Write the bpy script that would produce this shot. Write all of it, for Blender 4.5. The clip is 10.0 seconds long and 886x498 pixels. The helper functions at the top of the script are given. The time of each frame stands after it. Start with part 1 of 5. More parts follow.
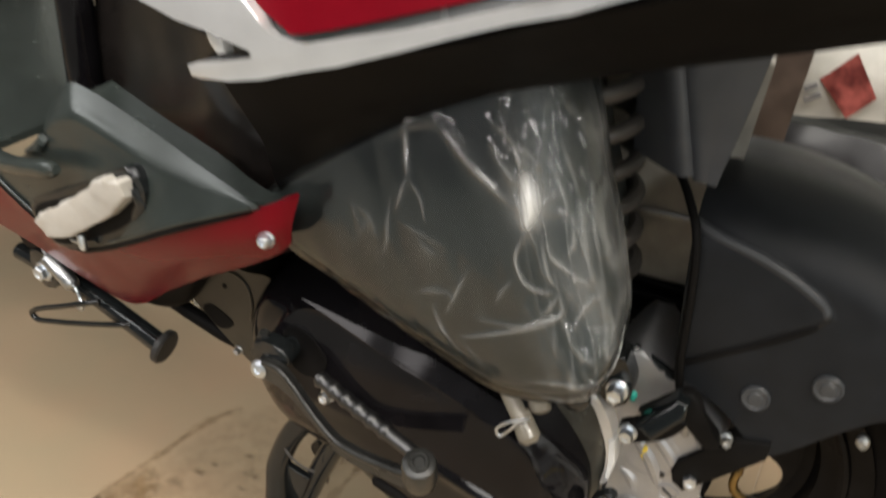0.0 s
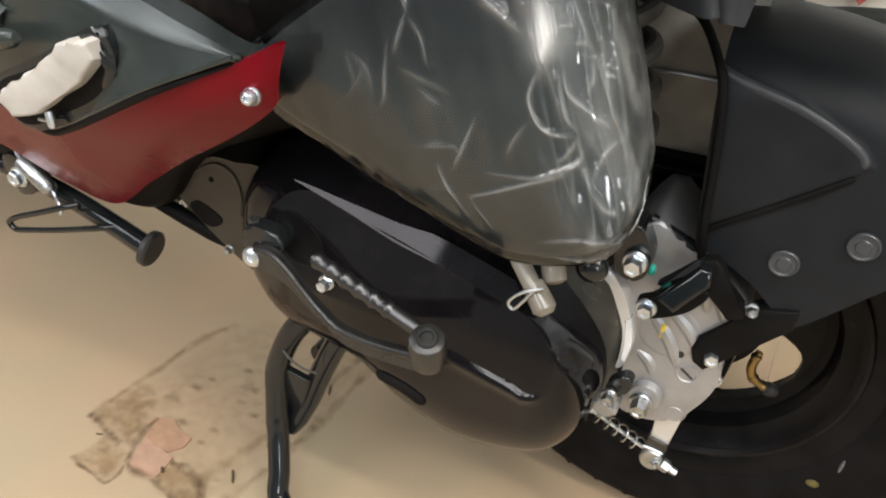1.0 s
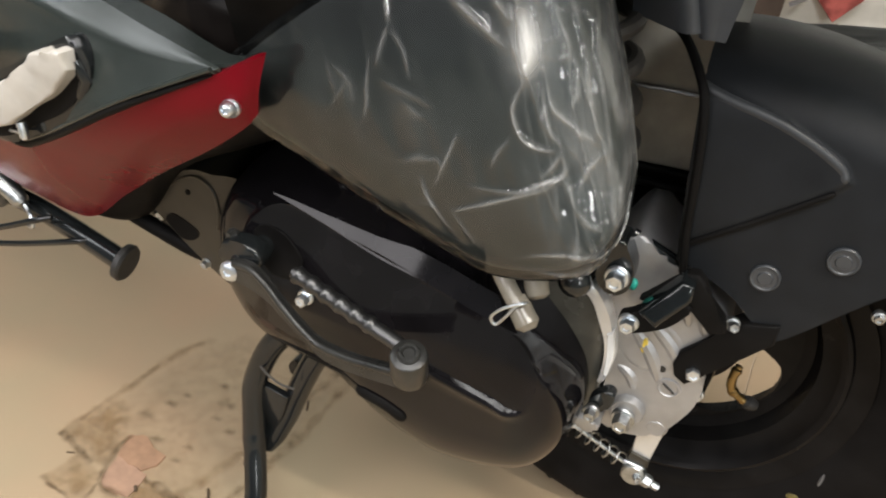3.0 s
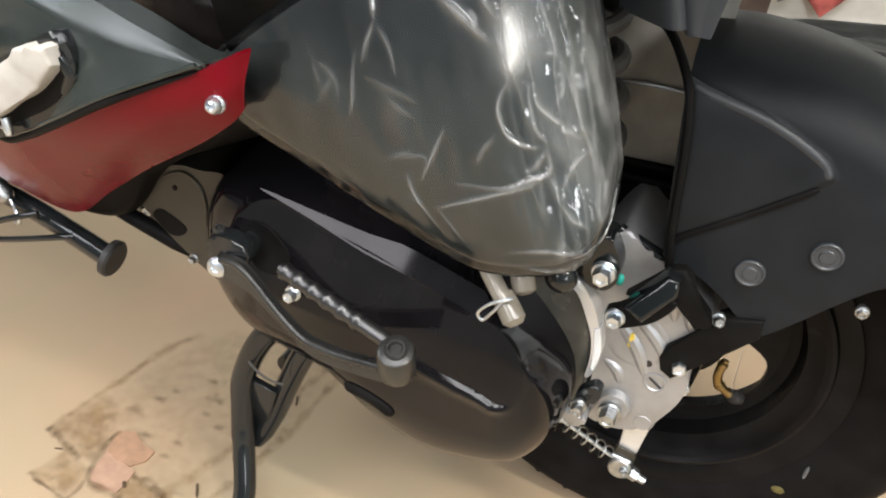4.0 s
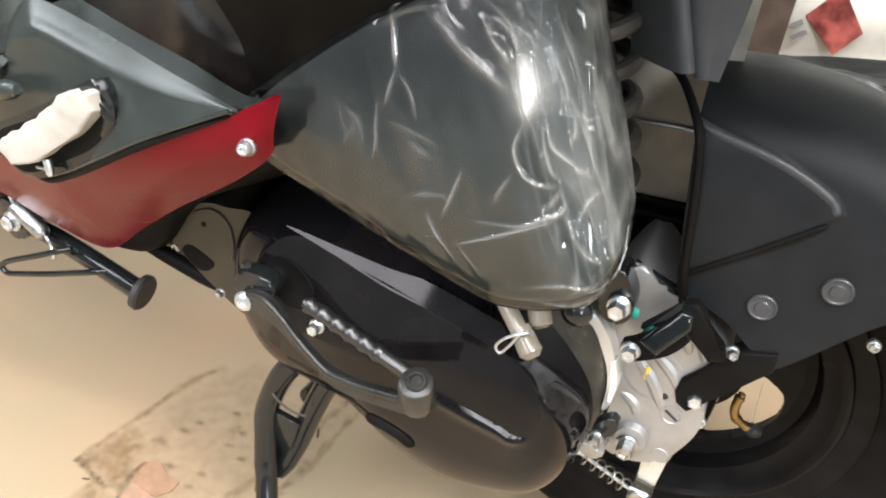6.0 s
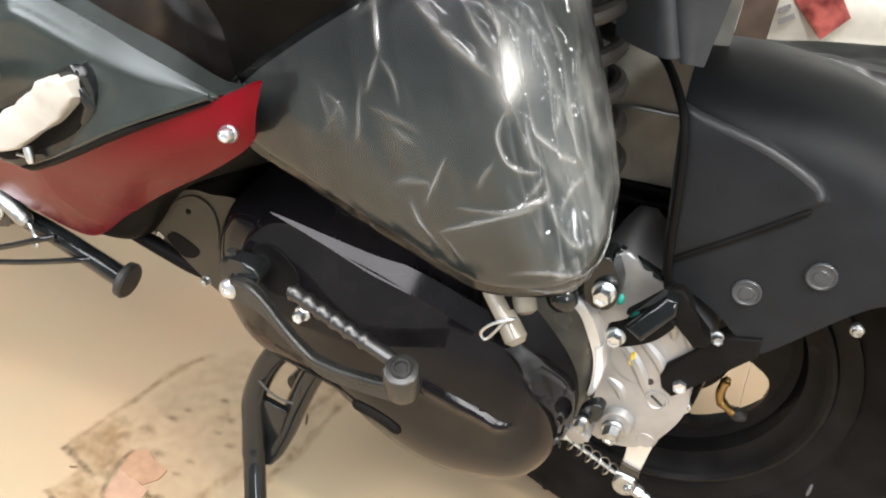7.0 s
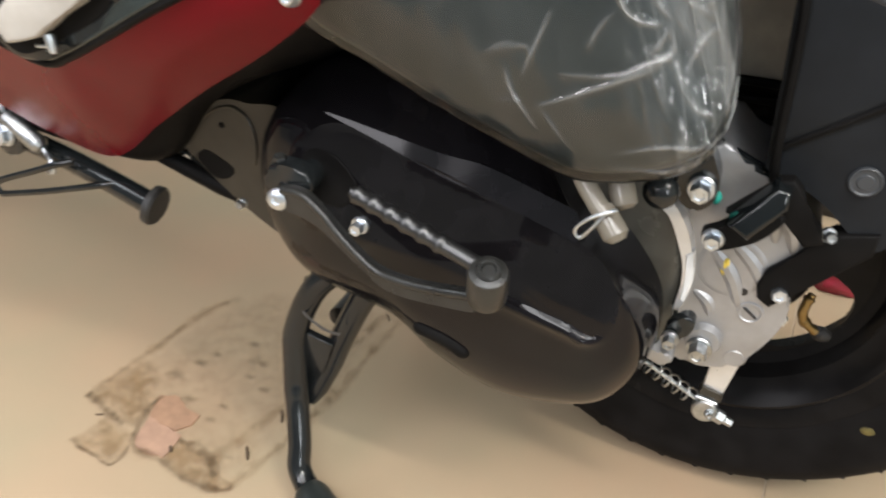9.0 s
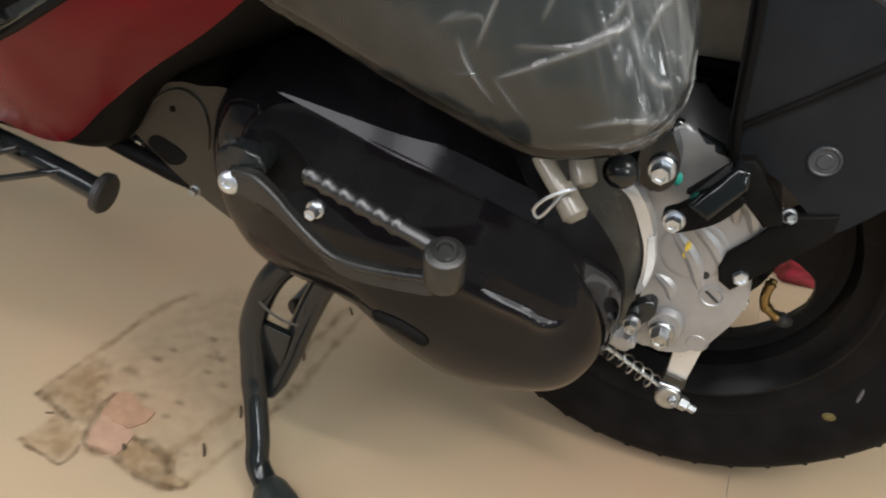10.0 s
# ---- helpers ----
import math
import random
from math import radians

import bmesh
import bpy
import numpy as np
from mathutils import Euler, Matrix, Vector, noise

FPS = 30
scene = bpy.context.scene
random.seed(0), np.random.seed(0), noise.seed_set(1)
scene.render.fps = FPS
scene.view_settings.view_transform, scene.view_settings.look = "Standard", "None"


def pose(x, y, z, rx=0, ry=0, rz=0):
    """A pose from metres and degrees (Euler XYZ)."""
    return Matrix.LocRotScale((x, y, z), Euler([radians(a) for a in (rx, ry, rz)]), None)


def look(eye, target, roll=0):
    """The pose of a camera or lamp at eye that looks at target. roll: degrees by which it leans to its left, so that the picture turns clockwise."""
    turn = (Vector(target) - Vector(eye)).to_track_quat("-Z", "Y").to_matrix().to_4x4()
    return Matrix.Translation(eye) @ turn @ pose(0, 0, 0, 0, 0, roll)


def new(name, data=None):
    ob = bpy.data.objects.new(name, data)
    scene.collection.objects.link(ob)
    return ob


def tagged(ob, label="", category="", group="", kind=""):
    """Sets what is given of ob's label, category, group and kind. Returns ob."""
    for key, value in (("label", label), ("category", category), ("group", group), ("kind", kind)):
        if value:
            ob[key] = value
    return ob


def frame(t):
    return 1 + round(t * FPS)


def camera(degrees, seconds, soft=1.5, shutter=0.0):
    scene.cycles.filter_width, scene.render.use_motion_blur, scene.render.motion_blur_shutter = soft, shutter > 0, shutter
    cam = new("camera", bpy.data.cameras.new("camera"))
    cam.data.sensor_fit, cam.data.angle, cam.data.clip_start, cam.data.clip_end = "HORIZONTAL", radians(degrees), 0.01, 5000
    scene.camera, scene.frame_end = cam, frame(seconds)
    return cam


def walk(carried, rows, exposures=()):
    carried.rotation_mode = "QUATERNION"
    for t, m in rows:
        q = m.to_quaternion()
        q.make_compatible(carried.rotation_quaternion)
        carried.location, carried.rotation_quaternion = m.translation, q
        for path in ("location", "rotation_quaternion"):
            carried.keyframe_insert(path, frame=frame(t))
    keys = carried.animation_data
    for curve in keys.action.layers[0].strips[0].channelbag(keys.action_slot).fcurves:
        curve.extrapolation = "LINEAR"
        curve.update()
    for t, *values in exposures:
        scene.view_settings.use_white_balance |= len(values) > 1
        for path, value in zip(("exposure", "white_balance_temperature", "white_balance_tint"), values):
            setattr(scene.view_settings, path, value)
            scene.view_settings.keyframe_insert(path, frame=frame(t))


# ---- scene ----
cam = camera(60.7, 10.0, 2.0, 0.6)
PATH = [
    (0, (-0.007, -0.547, 0.643), (-0.694, 1.04, -0.361), 6.9),
    (0.2, (-0.009, -0.539, 0.622), (-0.665, 1.033, -0.427), 6.0),
    (0.5, (-0.01, -0.535, 0.594), (-0.608, 1.015, -0.519), 6.9),
    (1, (-0.011, -0.542, 0.586), (-0.636, 0.988, -0.54), 5.8),
    (1.5, (-0.015, -0.545, 0.586), (-0.642, 0.994, -0.527), 5.7),
    (2, (-0.011, -0.543, 0.586), (-0.635, 0.995, -0.53), 5.8),
    (2.5, (-0.01, -0.543, 0.587), (-0.618, 1.017, -0.507), 6.5),
    (3, (-0.015, -0.539, 0.584), (-0.596, 1.032, -0.509), 6.9),
    (3.2, (-0.017, -0.538, 0.587), (-0.559, 1.042, -0.513), 7.4),
    (4.5, (-0.009, -0.539, 0.585), (-0.576, 1.03, -0.519), 7.1),
    (5, (-0.007, -0.545, 0.589), (-0.593, 1.024, -0.504), 6.6),
    (5.5, (-0.009, -0.551, 0.595), (-0.642, 1.044, -0.434), 6.1),
    (7, (-0.006, -0.547, 0.595), (-0.601, 1.038, -0.47), 6.4),
    (7.5, (-0.004, -0.548, 0.593), (-0.587, 1.027, -0.493), 6.4),
    (8, (-0.011, -0.557, 0.584), (-0.658, 0.95, -0.56), 5.5),
    (8.5, (-0.028, -0.553, 0.56), (-0.647, 0.94, -0.618), 6.6),
    (9, (-0.053, -0.545, 0.531), (-0.608, 1.007, -0.602), 5.5),
    (9.5, (-0.048, -0.533, 0.516), (-0.488, 1.062, -0.607), 6.4),
    (10, (-0.047, -0.539, 0.517), (-0.529, 1.045, -0.606), 6.7),
]
EXPOSURES = [(0.0, -0.22, 7150, 10), (0.5, 0.02, 7000, 10), (1.0, 0.12, 6800, 10), (1.5, 0.4, 6650, 10), (2.5, 0.46, 6650, 10), (3.0, 0.06, 6900, 10), (4.5, 0.68, 6650, 10), (5.5, 0.79, 6650, 10),
             (7.5, 0.72, 6750, 10), (8.0, 0.58, 6650, 10), (8.5, 0.52, 6650, 10), (9.0, 0.24, 6650, 10), (9.5, -0.12, 6650, 10), (10.0, -0.16, 6650, 10)]
walk(cam, [(t, look(eye, target, roll)) for t, eye, target, roll in PATH], EXPOSURES)

# ---- world and lamps ----
world = bpy.data.worlds.new("world")
scene.world = world
world.use_nodes = True
world.node_tree.nodes["Background"].inputs[0].default_value = (0.75, 0.85, 1.0, 1)
world.node_tree.nodes["Background"].inputs[1].default_value = 0.15


def area_lamp(name, eye, target, sx, sy, watts, colour):
    data = bpy.data.lights.new(name, "AREA")
    data.shape, data.size, data.size_y, data.energy, data.color = "RECTANGLE", sx, sy, watts, colour
    ob = new(name, data)
    ob.matrix_world = look(eye, target)
    return ob


area_lamp("panel_lamp", (-1.115, -2.20, 2.92), (-1.115, -2.18, 0.0), 1.57, 1.32, 29, (0.95, 0.97, 1.0))
area_lamp("panel_lamp", (0.355, -2.095, 2.92), (0.355, -2.08, 0.0), 1.29, 1.11, 54, (0.95, 0.97, 1.0))
area_lamp("panel_lamp", (0.25, -0.65, 2.92), (0.25, -0.64, 0.0), 2.9, 1.70, 72, (0.95, 0.97, 1.0))
area_lamp("window_daylight", (2.2, -2.97, 1.6), (0.0, 0.0, 0.4), 0.62, 1.0, 36, (0.88, 0.94, 1.0))
area_lamp("high_window_daylight", (-1.60, -2.97, 2.05), (-0.3, 0.0, 0.6), 1.55, 1.35, 46, (0.94, 0.93, 1.0))
area_lamp("west_window_daylight", (-2.97, -0.95, 2.20), (-0.3, -0.3, 0.5), 1.25, 1.15, 24, (0.86, 0.93, 1.0))
# Added out of view as fill from the right.
area_lamp("fill_lamp", (1.75, -1.10, 2.92), (1.75, -1.05, 0.0), 1.2, 0.07, 52, (1.0, 0.95, 0.88))


# ---- materials ----
def material(name, colour, rough=0.5, metal=0.0, vary=0.15, scale=40.0, bump=0.0, fine=400.0, coat=0.0, rough_vary=0.1, second=None, spec=0.5):
    """A surface with two scales of variation: broad patches in colour and gloss, and fine grain as bump."""
    m = bpy.data.materials.new(name)
    m.use_nodes = True
    nt = m.node_tree
    n, l = nt.nodes, nt.links
    b = n["Principled BSDF"]
    geo = n.new("ShaderNodeNewGeometry")
    broad, grain = n.new("ShaderNodeTexNoise"), n.new("ShaderNodeTexNoise")
    broad.inputs["Scale"].default_value, broad.inputs["Detail"].default_value = scale, 6
    grain.inputs["Scale"].default_value, grain.inputs["Detail"].default_value = fine, 3
    l.new(geo.outputs["Position"], broad.inputs["Vector"])
    l.new(geo.outputs["Position"], grain.inputs["Vector"])
    ramp = n.new("ShaderNodeValToRGB")
    lo = [c * (1 - vary) for c in colour]
    hi = second if second else [min(1, c * (1 + vary)) for c in colour]
    ramp.color_ramp.elements[0].position, ramp.color_ramp.elements[1].position = 0.32, 0.68
    ramp.color_ramp.elements[0].color, ramp.color_ramp.elements[1].color = (*lo, 1), (*hi, 1)
    l.new(broad.outputs["Fac"], ramp.inputs["Fac"])
    l.new(ramp.outputs["Color"], b.inputs["Base Color"])
    mr = n.new("ShaderNodeMapRange")
    mr.inputs["To Min"].default_value, mr.inputs["To Max"].default_value = max(0.02, rough - rough_vary), min(1, rough + rough_vary)
    l.new(broad.outputs["Fac"], mr.inputs["Value"])
    l.new(mr.outputs["Result"], b.inputs["Roughness"])
    b.inputs["Metallic"].default_value = metal
    b.inputs["Specular IOR Level"].default_value = spec
    b.inputs["Coat Weight"].default_value = coat
    b.inputs["Coat Roughness"].default_value = 0.06
    if bump:
        bn = n.new("ShaderNodeBump")
        bn.inputs["Strength"].default_value, bn.inputs["Distance"].default_value = bump, 0.0006
        l.new(grain.outputs["Fac"], bn.inputs["Height"])
        l.new(bn.outputs["Normal"], b.inputs["Normal"])
    return m


GLOSS_BLACK = material("gloss black paint", (0.0062, 0.0056, 0.0064), 0.08, vary=0.3, rough_vary=0.03, spec=0.23)
CASE_BLACK = material("dark olive casting", (0.050, 0.048, 0.040), 0.24, vary=0.3, bump=0.25, fine=900)
DULL_CASTING = material("dull brown grey casting", (0.031, 0.0265, 0.0185), 0.40, vary=0.25, bump=0.2, fine=900)
SATIN_BLACK = material("black powder coat", (0.0095, 0.011, 0.0115), 0.15, vary=0.3, bump=0.05)
ENAMEL = material("glossy black enamel", (0.006, 0.0075, 0.008), 0.07, vary=0.3, rough_vary=0.03, coat=0.15, spec=0.35)
LEVER = material("dull black lever paint", (0.019, 0.019, 0.0175), 0.30, vary=0.3, bump=0.25, fine=700)
PEDAL = material("blackened plated steel", (0.075, 0.075, 0.075), 0.34, 0.9, vary=0.2, bump=0.1)
PLASTIC = material("dark grey moulded plastic", (0.0122, 0.0136, 0.0155), 0.50, vary=0.18, bump=0.14, fine=2200, spec=0.15)
PLASTIC_EDGE = material("lighter grey plastic", (0.040, 0.044, 0.049), 0.36, vary=0.15)
# Lighter than the mudguard, to paint the highlight along its bend.
CREASE_GLINT = material("crease highlight plastic", (0.026, 0.029, 0.033), 0.44, vary=0.15)
PLASTIC_DARK = material("black moulded plastic", (0.015, 0.015, 0.016), 0.42, vary=0.25, bump=0.2, fine=1800)
FOOT_GREY = material("grey textured plastic", (0.026, 0.032, 0.029), 0.24, vary=0.12, bump=0.10, fine=2500)
RED = material("red paint", (0.152, 0.003, 0.0085), 0.24, vary=0.05, rough_vary=0.03, spec=0.11)
SILVER = material("silver paint", (0.64, 0.64, 0.64), 0.22, 0.5, vary=0.06, coat=0.6)
ALUMINIUM = material("cast aluminium", (0.40, 0.40, 0.405), 0.46, 0.7, vary=0.10, scale=60, bump=0.3, fine=1500, rough_vary=0.08)
MACHINED = material("machined aluminium", (0.78, 0.78, 0.77), 0.32, 0.6, vary=0.08, bump=0.1, fine=2500)
ZINC = material("zinc plated steel", (0.70, 0.75, 0.80), 0.36, 1.0, vary=0.10, scale=200, bump=0.1)
DULL_ZINC = material("dull plated steel", (0.45, 0.465, 0.47), 0.34, 1.0, vary=0.2, scale=250, bump=0.15)
BRASS = material("brass", (0.30, 0.205, 0.085), 0.38, 1.0, vary=0.15)
TYRE = material("tyre rubber", (0.0085, 0.008, 0.008), 0.6, vary=0.3, bump=0.25, fine=1300, spec=0.06)
GUARD = material("brownish glossy guard", (0.36, 0.335, 0.29), 0.35, vary=0.25, scale=30, bump=0.25, fine=60)
# Near black plastic; also stands in for shade in hollows, gaps and slots.
SHADOW_BLACK = material("matt black plastic and shade", (0.0062, 0.0058, 0.0056), 0.55, vary=0.3, bump=0.2, spec=0.08)
GLOSS_COVER = material("gloss black plastic", (0.012, 0.010, 0.009), 0.2, vary=0.3, rough_vary=0.05)
SPRING = material("dull grey spring paint", (0.060, 0.054, 0.048), 0.45, vary=0.2, bump=0.2)
SKIRT = material("blue grey plastic", (0.075, 0.081, 0.092), 0.36, vary=0.15, bump=0.2, fine=2000)
RUBBER = material("black rubber", (0.020, 0.019, 0.018), 0.55, vary=0.25, bump=0.3)
FOOT_RUBBER = material("dark green black rubber", (0.016, 0.020, 0.0185), 0.38, vary=0.2, bump=0.2)
RIM = material("black wheel paint", (0.008, 0.0075, 0.0075), 0.24, vary=0.3, spec=0.09)
WHITE = material("white foam wrap", (0.47, 0.44, 0.395), 0.5, vary=0.12, bump=0.4, fine=250)
CLEAR_GREY = material("milky plastic cap", (0.20, 0.180, 0.145), 0.12, vary=0.25)
TEAL = material("teal paint mark", (0.01, 0.30, 0.24), 0.5)
CHALK = material("faded chalk", (0.11, 0.11, 0.11), 0.8, vary=0.5, scale=400)
DOT = material("faded yellow paint", (0.12, 0.095, 0.025), 0.7, vary=0.4, scale=300)
YELLOW = material("yellow paint mark", (0.75, 0.55, 0.08), 0.6)
LABEL_WHITE = material("white sticker", (0.72, 0.72, 0.70), 0.5, vary=0.05)
AIRBOX = material("dark airbox plastic", (0.026, 0.030, 0.028), 0.4, vary=0.15, bump=0.06, fine=1600)
FLOOR = material("beige vitrified tile", (0.355, 0.290, 0.192), 0.42, vary=0.07, scale=4.5, second=(0.395, 0.278, 0.182), bump=0.03, fine=220, rough_vary=0.10, spec=0.25)
# Added tiles out of view; they put dark into the glossy parts' reflections.
FLOOR_DARK = material("added dark tile for reflections", (0.165, 0.168, 0.150), 0.4, vary=0.12, scale=6, bump=0.03, fine=220)
GROUT = material("tile joint", (0.42, 0.34, 0.25), 0.8)
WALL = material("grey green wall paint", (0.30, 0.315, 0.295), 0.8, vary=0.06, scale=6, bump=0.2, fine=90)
# Unseen south and west walls, darkened so that gloss black reflects less light.
WALL_DIM = material("wall paint darkened for reflections", (0.10, 0.112, 0.125), 0.7, vary=0.10, scale=6, bump=0.2, fine=90)
CEILING = material("white ceiling paint", (0.78, 0.78, 0.78), 0.85, vary=0.03, scale=6)


def stain_material(name, colour, strength):
    """A dried stain that thins out to bare tile along its borders and in worn patches."""
    m = material(name, colour, 0.5, vary=0.22, scale=60, bump=0.15)
    n, l = m.node_tree.nodes, m.node_tree.links
    att, noi, ramp = n.new("ShaderNodeAttribute"), n.new("ShaderNodeTexNoise"), n.new("ShaderNodeMapRange")
    att.attribute_name = "cover"
    noi.inputs["Scale"].default_value, noi.inputs["Detail"].default_value = 75, 4
    ramp.inputs["From Min"].default_value, ramp.inputs["From Max"].default_value = 0.30, 0.62
    ramp.inputs["To Min"].default_value, ramp.inputs["To Max"].default_value = 0.25 * strength, strength
    geo, mul, clear, mixer = n.new("ShaderNodeNewGeometry"), n.new("ShaderNodeMath"), n.new("ShaderNodeBsdfTransparent"), n.new("ShaderNodeMixShader")
    mul.operation = "MULTIPLY"
    l.new(geo.outputs["Position"], noi.inputs["Vector"])
    l.new(noi.outputs["Fac"], ramp.inputs["Value"])
    l.new(ramp.outputs["Result"], mul.inputs[0])
    l.new(att.outputs["Fac"], mul.inputs[1])
    l.new(mul.outputs[0], mixer.inputs[0])
    l.new(clear.outputs[0], mixer.inputs[1])
    l.new(n["Principled BSDF"].outputs[0], mixer.inputs[2])
    l.new(mixer.outputs[0], n["Material Output"].inputs[0])
    return m


STAIN = stain_material("dried glue stain", (0.30, 0.19, 0.095), 0.55)
RESIDUE = stain_material("faint paper residue", (0.36, 0.235, 0.140), 0.22)
STAIN_EDGE = stain_material("dark stain rim", (0.13, 0.08, 0.040), 0.9)
SPOT = stain_material("brown dirt spot", (0.17, 0.115, 0.066), 0.46)
PINK = material("torn pinkish paper", (0.355, 0.218, 0.148), 0.7, vary=0.14, scale=80, bump=0.3)
PINK_DARK = material("damp brown paper", (0.31, 0.182, 0.112), 0.7, vary=0.18, scale=80, bump=0.3)
CRUMB = material("dark debris", (0.07, 0.045, 0.025), 0.8, vary=0.4, scale=300)
WOOD = material("brown varnished wood", (0.048, 0.033, 0.025), 0.4, vary=0.35, scale=25, bump=0.25)
SACK = material("white woven sack", (0.53, 0.515, 0.47), 0.5, vary=0.12, scale=30, bump=0.3, fine=700)
SACK_RED = material("red printed picture", (0.17, 0.022, 0.02), 0.4, vary=0.6, scale=45, second=(0.36, 0.085, 0.07))
INK = material("grey print", (0.16, 0.15, 0.15), 0.6)
DARK_BAG = material("black plastic bag", (0.012, 0.011, 0.012), 0.35, vary=0.3, bump=0.4, fine=120)
RED_BAG = material("red plastic packet", (0.24, 0.015, 0.03), 0.4)


def film_material(name="clear wrapping film", haze=0.0):
    """Clear wrapping film: light passes straight through, gloss by Fresnel, and folds that look milky where the film
    doubles or a highlight is painted.
    """
    m = bpy.data.materials.new(name)
    m.use_nodes = True
    nt = m.node_tree
    n, l = nt.nodes, nt.links
    n.remove(n["Principled BSDF"])
    clear, gloss, milk = n.new("ShaderNodeBsdfTransparent"), n.new("ShaderNodeBsdfGlossy"), n.new("ShaderNodeBsdfDiffuse")
    clear.inputs[0].default_value = (0.91, 0.94, 0.94, 1)
    gloss.inputs["Roughness"].default_value = 0.05
    milk.inputs[0].default_value = (0.75, 0.75, 0.73, 1)
    fres = n.new("ShaderNodeFresnel")
    fres.inputs[0].default_value = 1.65
    att = n.new("ShaderNodeAttribute")
    att.attribute_name = "fold"
    a, b = n.new("ShaderNodeMixShader"), n.new("ShaderNodeMixShader")
    add = n.new("ShaderNodeMath")
    add.operation = "ADD"
    add.inputs[1].default_value = haze
    l.new(att.outputs["Fac"], add.inputs[0])
    l.new(add.outputs[0], a.inputs[0])
    l.new(clear.outputs[0], a.inputs[1])
    l.new(milk.outputs[0], a.inputs[2])
    l.new(fres.outputs[0], b.inputs[0])
    l.new(a.outputs[0], b.inputs[1])
    l.new(gloss.outputs[0], b.inputs[2])
    geo, noi, bump = n.new("ShaderNodeNewGeometry"), n.new("ShaderNodeTexNoise"), n.new("ShaderNodeBump")
    noi.inputs["Scale"].default_value, noi.inputs["Detail"].default_value = 38, 1.5
    bump.inputs["Strength"].default_value, bump.inputs["Distance"].default_value = 0.14, 0.002
    l.new(geo.outputs["Position"], noi.inputs["Vector"])
    l.new(noi.outputs["Fac"], bump.inputs["Height"])
    crease, cells, fine = n.new("ShaderNodeAttribute"), n.new("ShaderNodeTexVoronoi"), n.new("ShaderNodeBump")
    crease.attribute_name = "crinkle"
    cells.inputs["Scale"].default_value = 120
    stretch = n.new("ShaderNodeVectorMath")
    stretch.operation = "MULTIPLY"
    stretch.inputs[1].default_value = (1.5, 1.0, 0.55)
    fine.inputs["Distance"].default_value = 0.004
    l.new(geo.outputs["Position"], stretch.inputs[0])
    l.new(stretch.outputs[0], cells.inputs["Vector"])
    l.new(cells.outputs["Distance"], fine.inputs["Height"])
    l.new(crease.outputs["Fac"], fine.inputs["Strength"])
    soft = n.new("ShaderNodeMapRange")
    soft.inputs["From Max"].default_value, soft.inputs["To Min"].default_value, soft.inputs["To Max"].default_value = 0.05, 0.11, 0.04
    l.new(crease.outputs["Fac"], soft.inputs["Value"])
    l.new(soft.outputs["Result"], gloss.inputs["Roughness"])
    l.new(bump.outputs["Normal"], fine.inputs["Normal"])
    l.new(fine.outputs["Normal"], gloss.inputs["Normal"])
    l.new(b.outputs[0], n["Material Output"].inputs[0])
    return m


FILM = film_material()
FILM_HEM = film_material("doubled film edge", 0.34)


# ---- mesh helpers ----
def part(name, bm, mat, parent=None, label="", angle=35):
    me = bpy.data.meshes.new(name)
    bmesh.ops.recalc_face_normals(bm, faces=bm.faces)
    bm.to_mesh(me)
    bm.free()
    me.materials.append(mat)
    for p in me.polygons:
        p.use_smooth = True
    me.set_sharp_from_angle(angle=radians(angle))
    ob = new(name, me)
    if parent:
        ob.parent = parent
    if label:
        ob["label"] = label
    return ob


def thing(name, label, category, group="", at=(0, 0, 0)):
    ob = new(name)
    ob.location = at
    return tagged(ob, label, category, group)


def spline(pts, n, closed=False):
    """A smooth line of n points through the control points."""
    p = np.array([tuple(q) for q in pts], float)
    k = len(p)
    out = []
    spans = k if closed else k - 1
    for i in range(n):
        u = i / n * spans if closed else i / (n - 1) * spans
        j = min(int(u), spans - 1)
        f = u - j
        if closed:
            a, b, c, d = p[(j - 1) % k], p[j % k], p[(j + 1) % k], p[(j + 2) % k]
        else:
            a, b, c, d = p[max(j - 1, 0)], p[j], p[j + 1], p[min(j + 2, k - 1)]
        out.append(0.5 * (2 * b + (c - a) * f + (2 * a - 5 * b + 4 * c - d) * f * f + (3 * b - a - 3 * c + d) * f ** 3))
    return [Vector(q) for q in out]


def skin(bm, rings, closed=True, cap=True):
    rows = [[bm.verts.new(v) for v in r] for r in rings]
    n = len(rows[0])
    for a, b in zip(rows, rows[1:]):
        for i in range(n if closed else n - 1):
            j = (i + 1) % n
            bm.faces.new((a[i], a[j], b[j], b[i]))
    if cap and closed:
        bm.faces.new(rows[0])
        bm.faces.new(rows[-1])
    return rows


def tube(path, r, seg=12, bm=None, cap=True):
    """A round bar along a line of points; r is one radius or one for each point."""
    bm = bm or bmesh.new()
    path = [Vector(p) for p in path]
    rs = r if isinstance(r, (list, tuple)) else [r] * len(path)
    rings, up = [], None
    for i, p in enumerate(path):
        d = (path[min(i + 1, len(path) - 1)] - path[max(i - 1, 0)]).normalized()
        if up is None:
            up = d.orthogonal().normalized()
        up = (up - d * up.dot(d)).normalized()
        side = d.cross(up)
        rings.append([p + rs[i] * (math.cos(2 * math.pi * k / seg) * up + math.sin(2 * math.pi * k / seg) * side) for k in range(seg)])
    skin(bm, rings, True, cap)
    return bm


